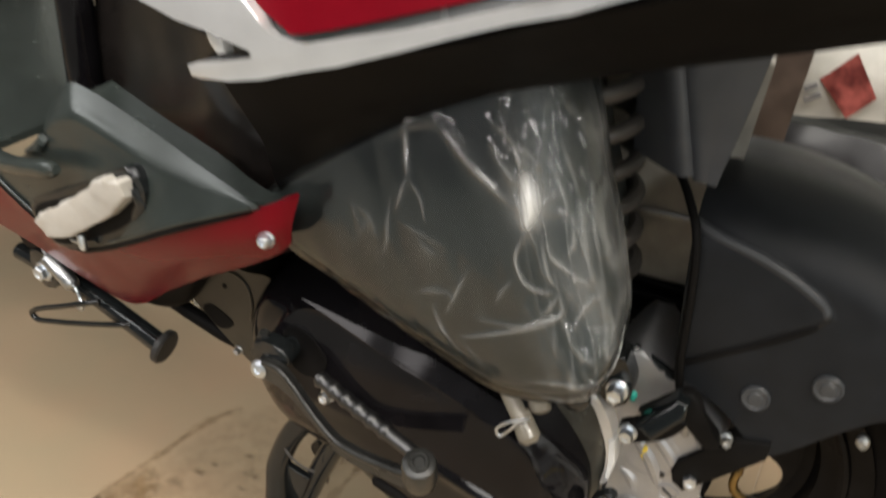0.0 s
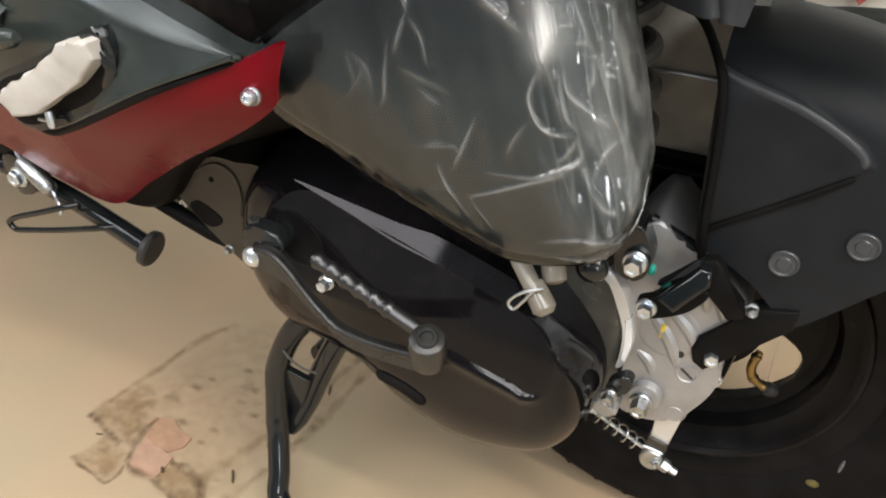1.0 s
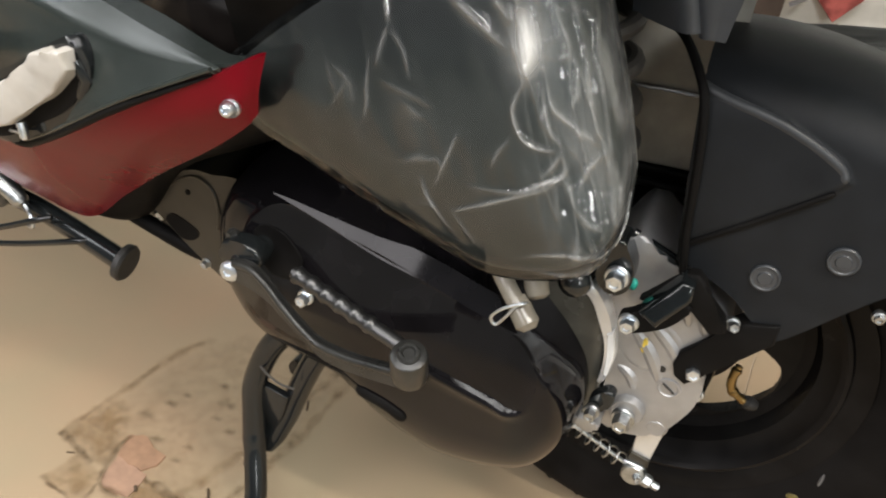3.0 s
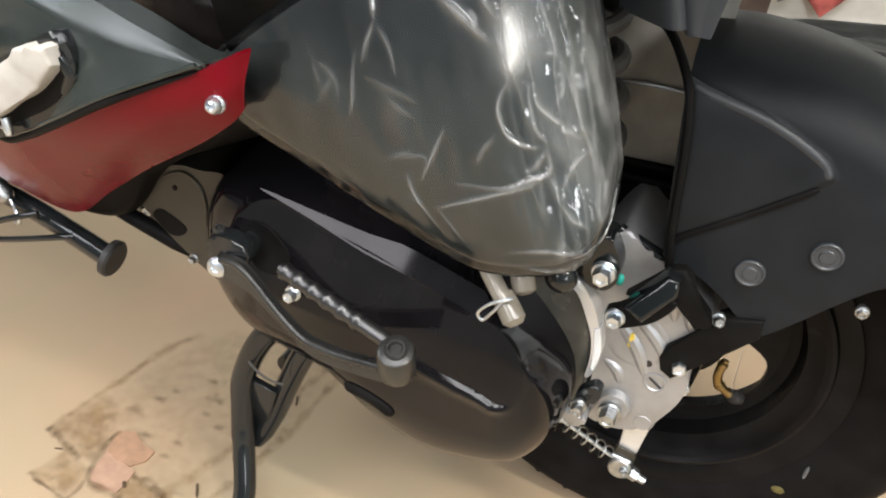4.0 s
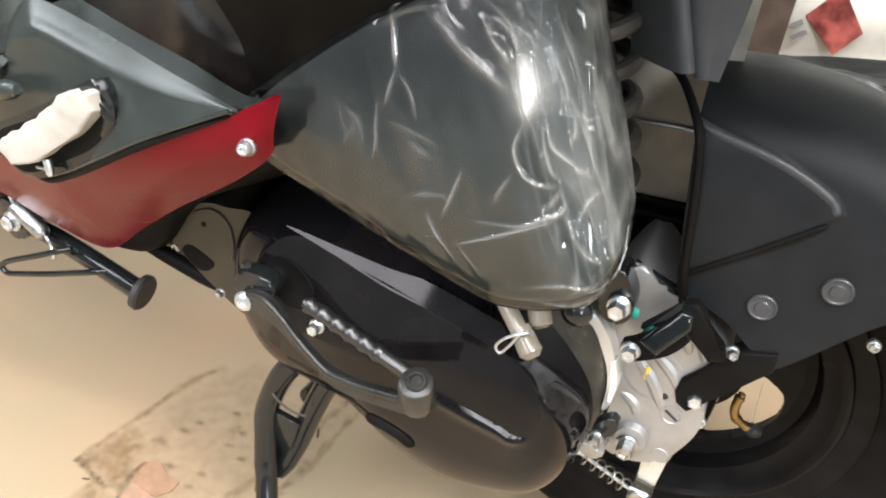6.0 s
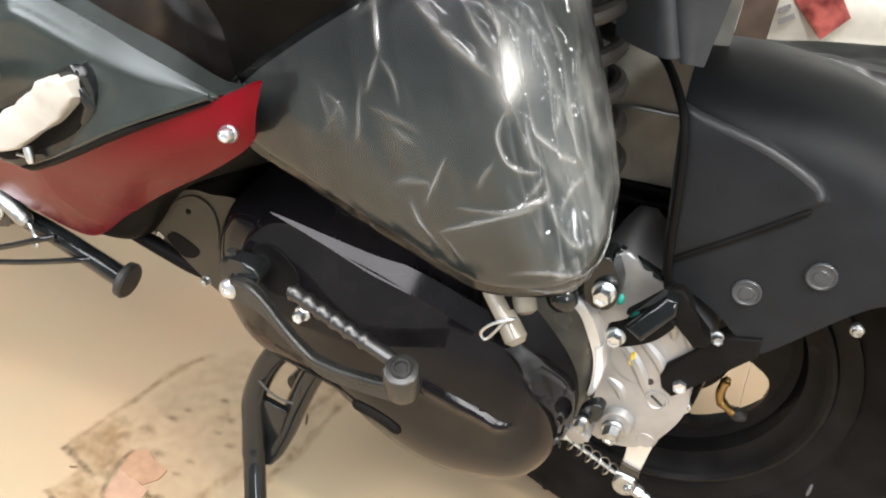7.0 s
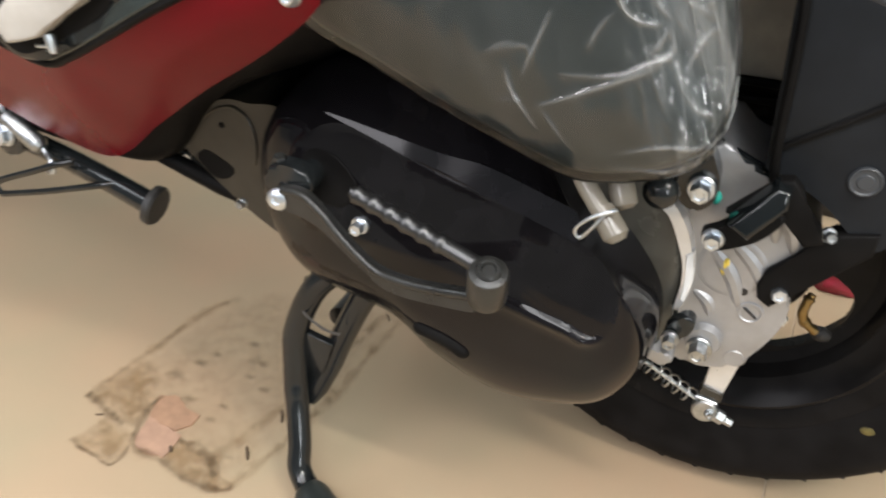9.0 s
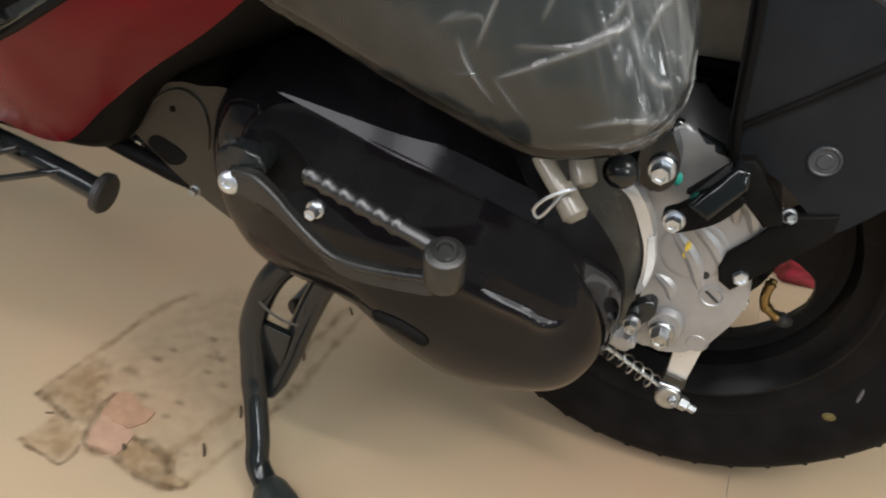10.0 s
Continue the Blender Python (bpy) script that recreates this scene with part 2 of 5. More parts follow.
def lathe(profile, centre, axis, seg=48, bm=None, cap=True):
    """Turn a profile of (along, radius) round an axis through centre."""
    bm = bm or bmesh.new()
    axis = Vector(axis).normalized()
    u = axis.orthogonal().normalized()
    v = axis.cross(u)
    c = Vector(centre)
    skin(bm, [[c + axis * a + r * (math.cos(2 * math.pi * k / seg) * u + math.sin(2 * math.pi * k / seg) * v) for k in range(seg)] for a, r in profile], True, cap)
    return bm


def plate(outline, y0, y1, bevel=0.002, segments=3, bm=None):
    """A slab with a given outline in x and z, from y0 (near) to y1 (far), its rims rounded."""
    bm = bm or bmesh.new()
    n = len(outline)
    area = sum(outline[i][0] * outline[(i + 1) % n][1] - outline[(i + 1) % n][0] * outline[i][1] for i in range(n))
    pts = outline if area > 0 else outline[::-1]
    near, far = [bm.verts.new((p[0], y0, p[1])) for p in pts], [bm.verts.new((p[0], y1, p[1])) for p in pts]
    f = bm.faces.new(near)
    bm.faces.new(far[::-1])
    for i in range(n):
        bm.faces.new((near[i], far[i], far[(i + 1) % n], near[(i + 1) % n]))
    if bevel:
        bmesh.ops.bevel(bm, geom=list(f.edges), offset=bevel, segments=segments, affect="EDGES", profile=0.5)
    return bm


def loft(lines, nu, nv, thick=0.003, bm=None):
    """A sheet through several lines, smooth both ways, with thickness."""
    bm = bm or bmesh.new()
    along = [spline(l, nu) for l in lines]
    grid = [spline([a[i] for a in along], nv) for i in range(nu)]
    V = [[bm.verts.new(p) for p in col] for col in grid]
    for i in range(nu - 1):
        for j in range(nv - 1):
            bm.faces.new((V[i][j], V[i + 1][j], V[i + 1][j + 1], V[i][j + 1]))
    if thick:
        bmesh.ops.recalc_face_normals(bm, faces=bm.faces)
        bmesh.ops.solidify(bm, geom=list(bm.faces), thickness=thick)
    return bm


def ball(bm, centre, r, squash=(1, 1, 1)):
    m = Matrix.Translation(centre) @ Matrix.Diagonal((r * squash[0], r * squash[1], r * squash[2], 1))
    bmesh.ops.create_uvsphere(bm, u_segments=16, v_segments=10, radius=1, matrix=m)
    return bm


def bolt(parent, at, r, axis=(0, -1, 0), mat=None, head=0.006, kind="hex", name="bolt"):
    """A flanged bolt head: washer face, hexagon, and a dished top."""
    bm = bmesh.new()
    lathe([(-0.004, r * 0.6), (0.0, r * 0.98), (0.0012, r), (0.0022, r * 0.9)], at, axis, 24, bm)
    a = Vector(axis).normalized()
    top = Vector(at) + a * 0.002
    if kind == "hex":
        lathe([(0, r * 0.74), (head * 0.8, r * 0.74), (head, r * 0.64), (head, r * 0.42), (head - 0.0012, r * 0.34)], top, axis, 6, bm)
    else:
        lathe([(0, r * 0.86), (head * 0.5, r * 0.84), (head * 0.9, r * 0.6), (head, r * 0.36), (head - 0.0015, r * 0.3)], top, axis, 20, bm)
    return part(name, bm, mat or ZINC, parent, angle=30)


# ---- floor and room ----
floor = tagged(new("floor"), "beige glossy vitrified tiles, unseen dark ones added further out", "floor", kind="structure")
bm = bmesh.new()
bmesh.ops.create_cube(bm, size=1, matrix=Matrix.Translation((0, -0.8, -0.0262)) @ Matrix.Diagonal((6.2, 4.6, 0.05, 1)))
part("joint_bed", bm, GROUT, floor)
bm = bmesh.new()
bmesh.ops.create_cube(bm, size=1, matrix=Matrix.Diagonal((1.1986, 2.3986, 0.012, 1)))
bmesh.ops.bevel(bm, geom=bm.edges[:], offset=0.0006, segments=2, affect="EDGES")
tile_mesh = bpy.data.meshes.new("tile")
bm.to_mesh(tile_mesh)
bm.free()
tile_mesh.materials.append(FLOOR)
dark_mesh = tile_mesh.copy()
dark_mesh.materials.clear()
dark_mesh.materials.append(FLOOR_DARK)
for i in range(-3, 3):
    for j in range(-1, 1):
        t = new("tile", tile_mesh if j >= 0 else dark_mesh)
        t.matrix_world = pose(0.066, -0.25, 0, 0, 0, -4) @ pose(0.6 + 1.2 * i, 0.4 + 2.4 * j, -0.006)
        t.parent = floor


def slab(name, lo, hi, mat, label, category):
    bm = bmesh.new()
    c = [(a + b) / 2 for a, b in zip(lo, hi)]
    s = [b - a for a, b in zip(lo, hi)]
    bmesh.ops.create_cube(bm, size=1, matrix=Matrix.Translation(c) @ Matrix.Diagonal((*s, 1)))
    return tagged(part(name, bm, mat), label, category, kind="structure")


slab("wall_north", (-3.0, 1.3, -0.03), (3.0, 1.42, 3.0), WALL, "pale grey green painted plaster wall behind the scooter", "wall")
bm = bmesh.new()
for lo, hi in (((-3.0, -0.03), (-2.42, 3.0)), ((-2.42, -0.03), (-0.78, 1.32)), ((-2.42, 2.78), (-0.78, 3.0)), ((-0.78, -0.03), (1.85, 3.0)), ((2.55, -0.03), (3.0, 3.0)), ((1.85, -0.03), (2.55, 1.05)), ((1.85, 2.15), (2.55, 3.0))):
    bmesh.ops.create_cube(bm, size=1, matrix=Matrix.Translation(((lo[0] + hi[0]) / 2, -3.06, (lo[1] + hi[1]) / 2)) @ Matrix.Diagonal((hi[0] - lo[0], 0.12, hi[1] - lo[1], 1)))
tagged(part("wall_south", bm, WALL_DIM), "unseen plaster wall with two windows, darkened for reflections", "wall", kind="structure")
window = tagged(new("window_3"), "high window with a dark wooden frame", "window", kind="structure")
for x0, x1, z0, z1 in ((-2.42, -2.38, 1.32, 2.78), (-0.82, -0.78, 1.32, 2.78), (-2.38, -0.82, 1.32, 1.36), (-2.38, -0.82, 2.74, 2.78)):
    part("window_frame", plate([(x0, z0), (x1, z0), (x1, z1), (x0, z1)], -3.10, -3.04, 0.003), WOOD, window)
window = tagged(new("window_1"), "plain window with a dark wooden frame", "window", kind="structure")
for x0, x1, z0, z1 in ((1.85, 1.89, 1.05, 2.15), (2.51, 2.55, 1.05, 2.15), (1.89, 2.51, 1.05, 1.09), (1.89, 2.51, 2.11, 2.15)):
    part("window_frame", plate([(x0, z0), (x1, z0), (x1, z1), (x0, z1)], -3.10, -3.04, 0.003), WOOD, window)
bm = bmesh.new()
for lo, hi in (((-3.12, -0.03), (-1.62, 3.0)), ((-0.28, -0.03), (1.42, 3.0)), ((-1.62, -0.03), (-0.28, 1.58)), ((-1.62, 2.82), (-0.28, 3.0))):
    bmesh.ops.create_cube(bm, size=1, matrix=Matrix.Translation((-3.06, (lo[0] + hi[0]) / 2, (lo[1] + hi[1]) / 2)) @ Matrix.Diagonal((0.12, hi[0] - lo[0], hi[1] - lo[1], 1)))
tagged(part("wall_west", bm, WALL_DIM), "unseen plaster wall with a window, darkened for reflections", "wall", kind="structure")
window = tagged(new("window_2"), "plain window with a dark wooden frame", "window", kind="structure")
for y0, y1, z0, z1 in ((-1.62, -1.58, 1.58, 2.82), (-0.32, -0.28, 1.58, 2.82), (-1.58, -0.32, 1.58, 1.62), (-1.58, -0.32, 2.78, 2.82)):
    bm = bmesh.new()
    bmesh.ops.create_cube(bm, size=1, matrix=Matrix.Translation((-3.07, (y0 + y1) / 2, (z0 + z1) / 2)) @ Matrix.Diagonal((0.06, y1 - y0, z1 - z0, 1)))
    part("window_frame", bm, WOOD, window)
slab("wall_east", (3.0, -3.12, -0.03), (3.12, 1.42, 3.0), WALL, "pale grey green painted plaster wall", "wall")
slab("ceiling", (-3.12, -3.12, 3.0), (3.12, 1.42, 3.1), CEILING, "plain white painted ceiling", "ceiling")

# Unseen fixture added above the fill from the right.
fill_fixture = thing("fill_fixture", "unseen white ceiling batten, added to hold a fill lamp", "lamp", at=(1.75, -1.10, 3.0))
part("batten", plate([(-0.64, -0.055), (0.64, -0.055), (0.64, 0.0), (-0.64, 0.0)], -0.045, 0.045, 0.004), CEILING, fill_fixture)
for cx, cy, sx, sy in ((-1.115, -2.20, 1.57, 1.32), (0.355, -2.095, 1.29, 1.11), (0.25, -0.65, 2.9, 1.70)):
    panel_light = thing("panel_light", "white rectangular light panel on the ceiling", "lamp", "ceiling light panels", at=(cx, cy, 3.0))
    part("frame", plate([(-sx / 2, -0.045), (sx / 2, -0.045), (sx / 2, 0.0), (-sx / 2, 0.0)], -sy / 2, sy / 2, 0.004), CEILING, panel_light)

# ---- scooter ----
scooter = thing("scooter", "red and black scooter parked on its centre stand, new", "scooter")
AXLE = Vector((0, 0, 0.217))

# rear wheel
wheel = new("rear_wheel")
wheel.parent = scooter
prof = []
for k in range(25):
    a = math.pi * (0.5 - (k / 24)) * 1.0
    prof.append((-0.047 * math.sin(a), 0.172 + 0.045 * max(0, math.cos(a)) ** 0.75))
prof = [(-0.036, 0.121), (-0.041, 0.135), (-0.046, 0.152)] + prof[1:-1] + [(0.046, 0.152), (0.041, 0.135), (0.036, 0.121)]
bm = lathe(prof, AXLE, (0, 1, 0), 120, cap=False)
tyre = part("tyre", bm, TYRE, wheel, "black tyre with worn yellow paint dot")
bm = bmesh.new()
for s in (-1, 1):
    for k in range(44):
        a0 = 2 * math.pi * k / 44
        pts = []
        for q, (yy, rr) in enumerate(((0.006, 0.2150), (0.022, 0.2125), (0.036, 0.2035))):
            a = a0 + 0.05 * q + (0.07 if s > 0 else 0)
            pts.append(AXLE + Vector((rr * math.cos(a), s * yy, rr * math.sin(a))))
        tube(pts, 0.0022, 5, bm)
part("tread_block", bm, TYRE, wheel)
# rim: stepped well, then a dished disc with openings
bm = lathe([(-0.040, 0.116), (-0.043, 0.120), (-0.042, 0.123), (-0.037, 0.122), (-0.030, 0.114), (-0.026, 0.104), (-0.012, 0.100), (-0.008, 0.092)], AXLE, (0, 1, 0), 96, cap=False)
lathe([(0.040, 0.122), (0.03, 0.114), (0.02, 0.1), (-0.008, 0.1)], AXLE, (0, 1, 0), 96, bm, False)
rim = part("rim", bm, RIM, wheel)
part("rim_flange", lathe([(-0.0375, 0.119), (-0.0395, 0.123), (-0.0425, 0.130), (-0.0450, 0.1375), (-0.0455, 0.1395), (-0.0440, 0.1400)], AXLE, (0, 1, 0), 120, cap=False), RIM, wheel)
bm = bmesh.new()
NA, NR = 720, 72
V = [[bm.verts.new(AXLE + Vector((r * math.cos(2 * math.pi * a / NA), -0.008 - 0.010 * (1 - ((r - 0.03) / 0.064)) ** 2, r * math.sin(2 * math.pi * a / NA))))
      for a in range(NA)] for r in [0.03 + 0.064 * k / NR for k in range(NR + 1)]]
for k in range(NR):
    for a in range(NA):
        rad = 0.03 + 0.064 * (k + 0.5) / NR
        ang = ((a + 0.5) / NA * 360 + 35) % 90
        ang = min(ang, 90 - ang)
        if ((rad - 0.0705) / 0.0195) ** 4 + (ang * math.pi / 180 * rad / 0.043) ** 3 < 1:
            continue
        bm.faces.new((V[k][a], V[k][(a + 1) % NA], V[k + 1][(a + 1) % NA], V[k + 1][a]))
bmesh.ops.recalc_face_normals(bm, faces=bm.faces)
bmesh.ops.solidify(bm, geom=bm.faces[:], thickness=0.006)
part("wheel_disc", bm, RIM, wheel)
part("hub", lathe([(-0.09, 0.020), (-0.075, 0.030), (-0.05, 0.034), (-0.012, 0.034), (0.05, 0.030), (0.06, 0.02)], AXLE, (0, 1, 0), 48), RIM, wheel)
bm = tube(spline([(0.0505, -0.031, 0.214), (0.0490, -0.033, 0.207), (0.0488, -0.034, 0.200), (0.0510, -0.034, 0.193), (0.0560, -0.033, 0.188), (0.062, -0.031, 0.1835)], 40), [0.0030] * 4 + [0.0042] * 3 + [0.0036] * 18 + [0.0044] * 4 + [0.0034] * 8 + [0.0040] * 3, 16)
part("valve", bm, BRASS, wheel, "brass tyre valve stem")
bm = tube(spline([(0.0605, -0.031, 0.1845), (0.067, -0.029, 0.181), (0.074, -0.028, 0.180)], 12), [0.0042] * 4 + [0.0058] * 4 + [0.0050, 0.0046, 0.004, 0.003], 14)
part("valve_cap", bm, RUBBER, wheel)
for name, mat, at, sx, sz in (("paint_dot", DOT, (0.122, 0.119), 0.0055, 0.0042), ("chalk_mark", CHALK, (0.134, 0.146), 0.0015, 0.007)):
    c = Vector((at[0], -0.0455, at[1]))
    bm = bmesh.new()
    ball(bm, c, 1, (sx, 0.0015, sz))
    part(name, bm, mat, wheel)

# crankcase behind the covers
part("crankcase", plate([(-0.31, 0.245), (-0.26, 0.205), (-0.19, 0.165), (-0.12, 0.145), (-0.06, 0.165), (-0.040, 0.22), (-0.041, 0.27), (-0.055, 0.305), (-0.070, 0.330), (-0.11, 0.345), (-0.22, 0.36), (-0.28, 0.35), (-0.31, 0.31)],
                        -0.138, -0.03, 0.006), CASE_BLACK, scooter)

# Black plate added to fill the gap behind the covers with shade.
part("dark_backing", plate([(-0.40, 0.27), (-0.30, 0.235), (-0.14, 0.30), (-0.13, 0.44), (-0.26, 0.47), (-0.40, 0.37)], -0.10, -0.02, 0.004), SHADOW_BLACK, scooter)

# transmission cover: a rim, a sloped underside, a ridge and a flat outer face
outer = spline([(-0.322, 0.262), (-0.308, 0.224), (-0.280, 0.199), (-0.215, 0.188), (-0.183, 0.164), (-0.140, 0.148), (-0.100, 0.155), (-0.066, 0.175), (-0.047, 0.213), (-0.0500, 0.250),
                (-0.068, 0.278), (-0.100, 0.306), (-0.150, 0.340), (-0.215, 0.370), (-0.282, 0.357), (-0.318, 0.312)], 288, True)
inner = spline([(-0.282, 0.296), (-0.276, 0.282), (-0.258, 0.273), (-0.215, 0.271), (-0.176, 0.269), (-0.134, 0.265), (-0.100, 0.2605), (-0.080, 0.256), (-0.0705, 0.267), (-0.0725, 0.285),
                (-0.086, 0.3015), (-0.106, 0.3095), (-0.149, 0.3190), (-0.203, 0.3295), (-0.250, 0.338), (-0.274, 0.322)], 288, True)
rings = []


def lean(z):
    """The outer face leans back towards the top."""
    return 0.20 * max(0.0, z - 0.265)


def mix(a, b, f):
    return a + (b - a) * f


# each ring: the way in from the rim, its depth on the underside, and its depth on the top, where a flat facet ends the face
for f, y, g, top in ((0.0, -0.136, 0.0, -0.136), (0.0, -0.148, 0.0, -0.149), (0.02, -0.1570, 0.03, -0.1545), (0.05, -0.1660, 0.06, -0.156), (0.10, -0.1750, 0.10, -0.158), (0.18, -0.1845, 0.18, -0.161), (0.3, -0.1925, 0.3, -0.1650), (0.45, -0.1985, 0.45, -0.1695), (0.6, -0.2025, 0.60, -0.1740),
                     (0.84, -0.2060, 0.74, -0.1800), (0.90, -0.2080, 0.80, -0.1830), (0.935, -0.2101, 0.90, -0.1885), (0.950, -0.2112, 0.94, -0.1902), (0.962, -0.2113, 0.962, -0.1912), (0.974, -0.2106, 0.974, -0.1919), (0.987, -0.2091, 0.987, -0.1928), (1.0, -0.2071, 1.0, -0.1940)):
    ring = []
    for a, b in zip(outer, inner):
        wt = min(1.0, max(0.0, (a.y - b.y + 0.004) / 0.022))
        wt = wt * wt * (3 - 2 * wt)
        ff = mix(f, g, wt)
        bulge = min(1.0, max(0.0, (b.x + 0.34) / 0.14))
        # the ridge dies out towards the front and round the rear end
        keep = min(1.0, max(0.0, (b.x + 0.165) / 0.03)) * min(1.0, max(0.0, (-0.072 - b.x) / 0.014)) * min(1.0, max(0.0, (0.272 - b.y) / 0.01))
        yb = y if y > -0.2045 else mix(-0.2045 - 0.0022 * (f - 0.84) / 0.16, y, keep)
        ring.append(Vector((mix(a.x, b.x, ff), mix(yb + lean(b.y) * f + 0.045 * (1 - bulge) * f * (1 - f), top + lean(b.y) - lean(0.33), wt), mix(a.y, b.y, ff))))
    rings.append(ring)
c = Vector((-0.19, 0, 0.300))
for f in (0.04, 0.12, 0.3, 0.55, 0.8):
    rings.append([Vector((mix(b.x, c.x, f), -0.2068 + lean(mix(b.y, c.z, f)), mix(b.y, c.z, f))) for b in inner])
bm = bmesh.new()
skin(bm, rings)
cover = part("transmission_cover", bm, GLOSS_BLACK, scooter, "gloss black moulded transmission cover", 34)


def cover_y(x, z):
    """Depth of the cover's outer surface at one place: the foremost face that lies over it."""
    best = -0.16
    vs = cover.data.vertices
    for f in cover.data.polygons:
        c = [vs[k].co for k in f.vertices]
        if max(p.x for p in c) < x or min(p.x for p in c) > x or max(p.z for p in c) < z or min(p.z for p in c) > z:
            continue
        for a, b, d in zip([c[0]] * (len(c) - 2), c[1:], c[2:]):
            det = (b.z - d.z) * (a.x - d.x) + (d.x - b.x) * (a.z - d.z)
            if abs(det) < 1e-12:
                continue
            u = ((b.z - d.z) * (x - d.x) + (d.x - b.x) * (z - d.z)) / det
            v = ((d.z - a.z) * (x - d.x) + (a.x - d.x) * (z - d.z)) / det
            if u >= -0.001 and v >= -0.001 and u + v <= 1.001:
                best = min(best, u * a.y + v * b.y + (1 - u - v) * d.y)
    return best


low_edge = spline([(-0.262, 0.3425), (-0.220, 0.3330), (-0.185, 0.3240), (-0.1505, 0.3185), (-0.1175, 0.3115), (-0.101, 0.3080)], 60)
low_line, high_line = [], []
for k, q in enumerate(low_edge):
    w = min(1.0, k / 30) * (1.0 if k < 52 else 1 - 0.07 * (k - 52))
    y = -0.2068 + lean(q.y) - 0.0006
    low_line.append((q.x, y, q.y))
    high_line.append((q.x + 0.002 * w, y + 0.0080 * w + 0.0002, q.y + 0.0128 * w + 0.0002))
part("top_facet", loft([low_line, high_line], 120, 2, 0.0012), GLOSS_BLACK, cover, "", 20)
# Dark tube standing out of the cover; its colour paints a slot's shade.
part("vent_slot_shade", tube([Vector((q.x, cover_y(q.x, q.y) + 0.0012, q.y)) for q in spline([(-0.192, 0.211), (-0.183, 0.2115), (-0.172, 0.2105), (-0.162, 0.207), (-0.154, 0.202)], 18)], [0.0030, 0.0042] + [0.0050] * 14 + [0.0042, 0.0030], 14), SHADOW_BLACK, cover)

# Black patch proud of the face; paints the shade of a hollow there.
patch_edge = spline([(-0.272, 0.314), (-0.263, 0.3205), (-0.250, 0.3185), (-0.238, 0.310), (-0.234, 0.302), (-0.240, 0.290), (-0.257, 0.289), (-0.268, 0.300)], 60, True)
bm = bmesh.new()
skin(bm, [[Vector((q.x + (-0.262 - q.x) * f, -0.2068 + lean(q.y + (0.31 - q.y) * f) + dy, q.y + (0.31 - q.y) * f)) for q in patch_edge] for f, dy in ((0.0, 0.002), (0.0, -0.0008), (0.04, -0.0012), (0.12, -0.0008), (0.9, -0.0006))])
part("pocket_shade", bm, SHADOW_BLACK, cover)
bm = plate([(q.x, q.y) for q in spline([(-0.407, 0.272), (-0.397, 0.288), (-0.376, 0.304), (-0.359, 0.3115), (-0.342, 0.3125), (-0.318, 0.315), (-0.290, 0.300), (-0.262, 0.250), (-0.250, 0.205), (-0.254, 0.182), (-0.283, 0.196), (-0.345, 0.2245), (-0.388, 0.254)], 130, True)], -0.1515, -0.060, 0.004, 4)
front_plate = part("front_plate", bm, DULL_CASTING, scooter, "dull brown grey front of the crankcase")
part("raised_rim", tube(spline([(-0.390, -0.1505, 0.284), (-0.372, -0.1515, 0.300), (-0.356, -0.1520, 0.3065), (-0.343, -0.1520, 0.300), (-0.338, -0.1520, 0.284), (-0.340, -0.1515, 0.266)], 30), [0.0006] + [0.0012] * 28 + [0.0006], 10), DULL_CASTING, front_plate)
# Black pieces proud of the plate paint the shade of two openings.
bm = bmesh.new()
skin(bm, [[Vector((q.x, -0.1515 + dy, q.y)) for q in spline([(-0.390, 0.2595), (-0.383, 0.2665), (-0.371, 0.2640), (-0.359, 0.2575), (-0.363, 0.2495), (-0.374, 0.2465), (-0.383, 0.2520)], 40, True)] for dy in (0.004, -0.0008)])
part("slot_shade", bm, SHADOW_BLACK, front_plate)
part("dimple_shade", lathe([(0, 0.0022), (0.001, 0.0022), (0.001, 0.0008)], (-0.366, -0.1512, 0.2905), (0, -1, 0), 16), SHADOW_BLACK, front_plate)
bolt(front_plate, (-0.354, -0.1495, 0.2305), 0.0048, mat=DULL_ZINC, axis=(-0.1, -1, -0.2), head=0.004)
part("stop_tab", plate([(-0.230, 0.240), (-0.214, 0.232), (-0.207, 0.231), (-0.211, 0.222), (-0.229, 0.217)], -0.190, -0.150, 0.002), SHADOW_BLACK, scooter)
bolt(cover, (-0.229, -0.2035, 0.281), 0.0058, mat=ZINC)
bolt(scooter, (-0.421, -0.120, 0.238), 0.006, mat=ZINC)
bolt(cover, (-0.0388, -0.160, 0.2355), 0.0056, mat=DULL_ZINC)

# kick lever: clamp on its shaft, bent arm, folding pedal
lever = new("kick_lever")
lever.parent = scooter
part("shaft", lathe([(0, 0.0082), (0.010, 0.0082), (0.0125, 0.0074), (0.019, 0.007), (0.021, 0.0055)], (-0.264, -0.188, 0.305), (0, -1, 0), 24), SATIN_BLACK, lever)
top_edge = spline([(-0.272, 0, 0.303), (-0.257, 0, 0.3055), (-0.244, 0, 0.300), (-0.232, 0, 0.2915), (-0.219, 0, 0.2835), (-0.203, 0, 0.277), (-0.185, 0, 0.278), (-0.166, 0, 0.2825), (-0.140, 0, 0.291)], 40)
low_arm = spline([(-0.274, 0, 0.288), (-0.257, 0, 0.289), (-0.242, 0, 0.2865), (-0.229, 0, 0.280), (-0.214, 0, 0.273), (-0.199, 0, 0.2665), (-0.184, 0, 0.2670), (-0.165, 0, 0.2715), (-0.139, 0, 0.279)], 40)
bm = plate([(p.x, p.z) for p in top_edge] + [(p.x, p.z) for p in low_arm[::-1]], -0.0030, 0.0030, 0.0012, 3)
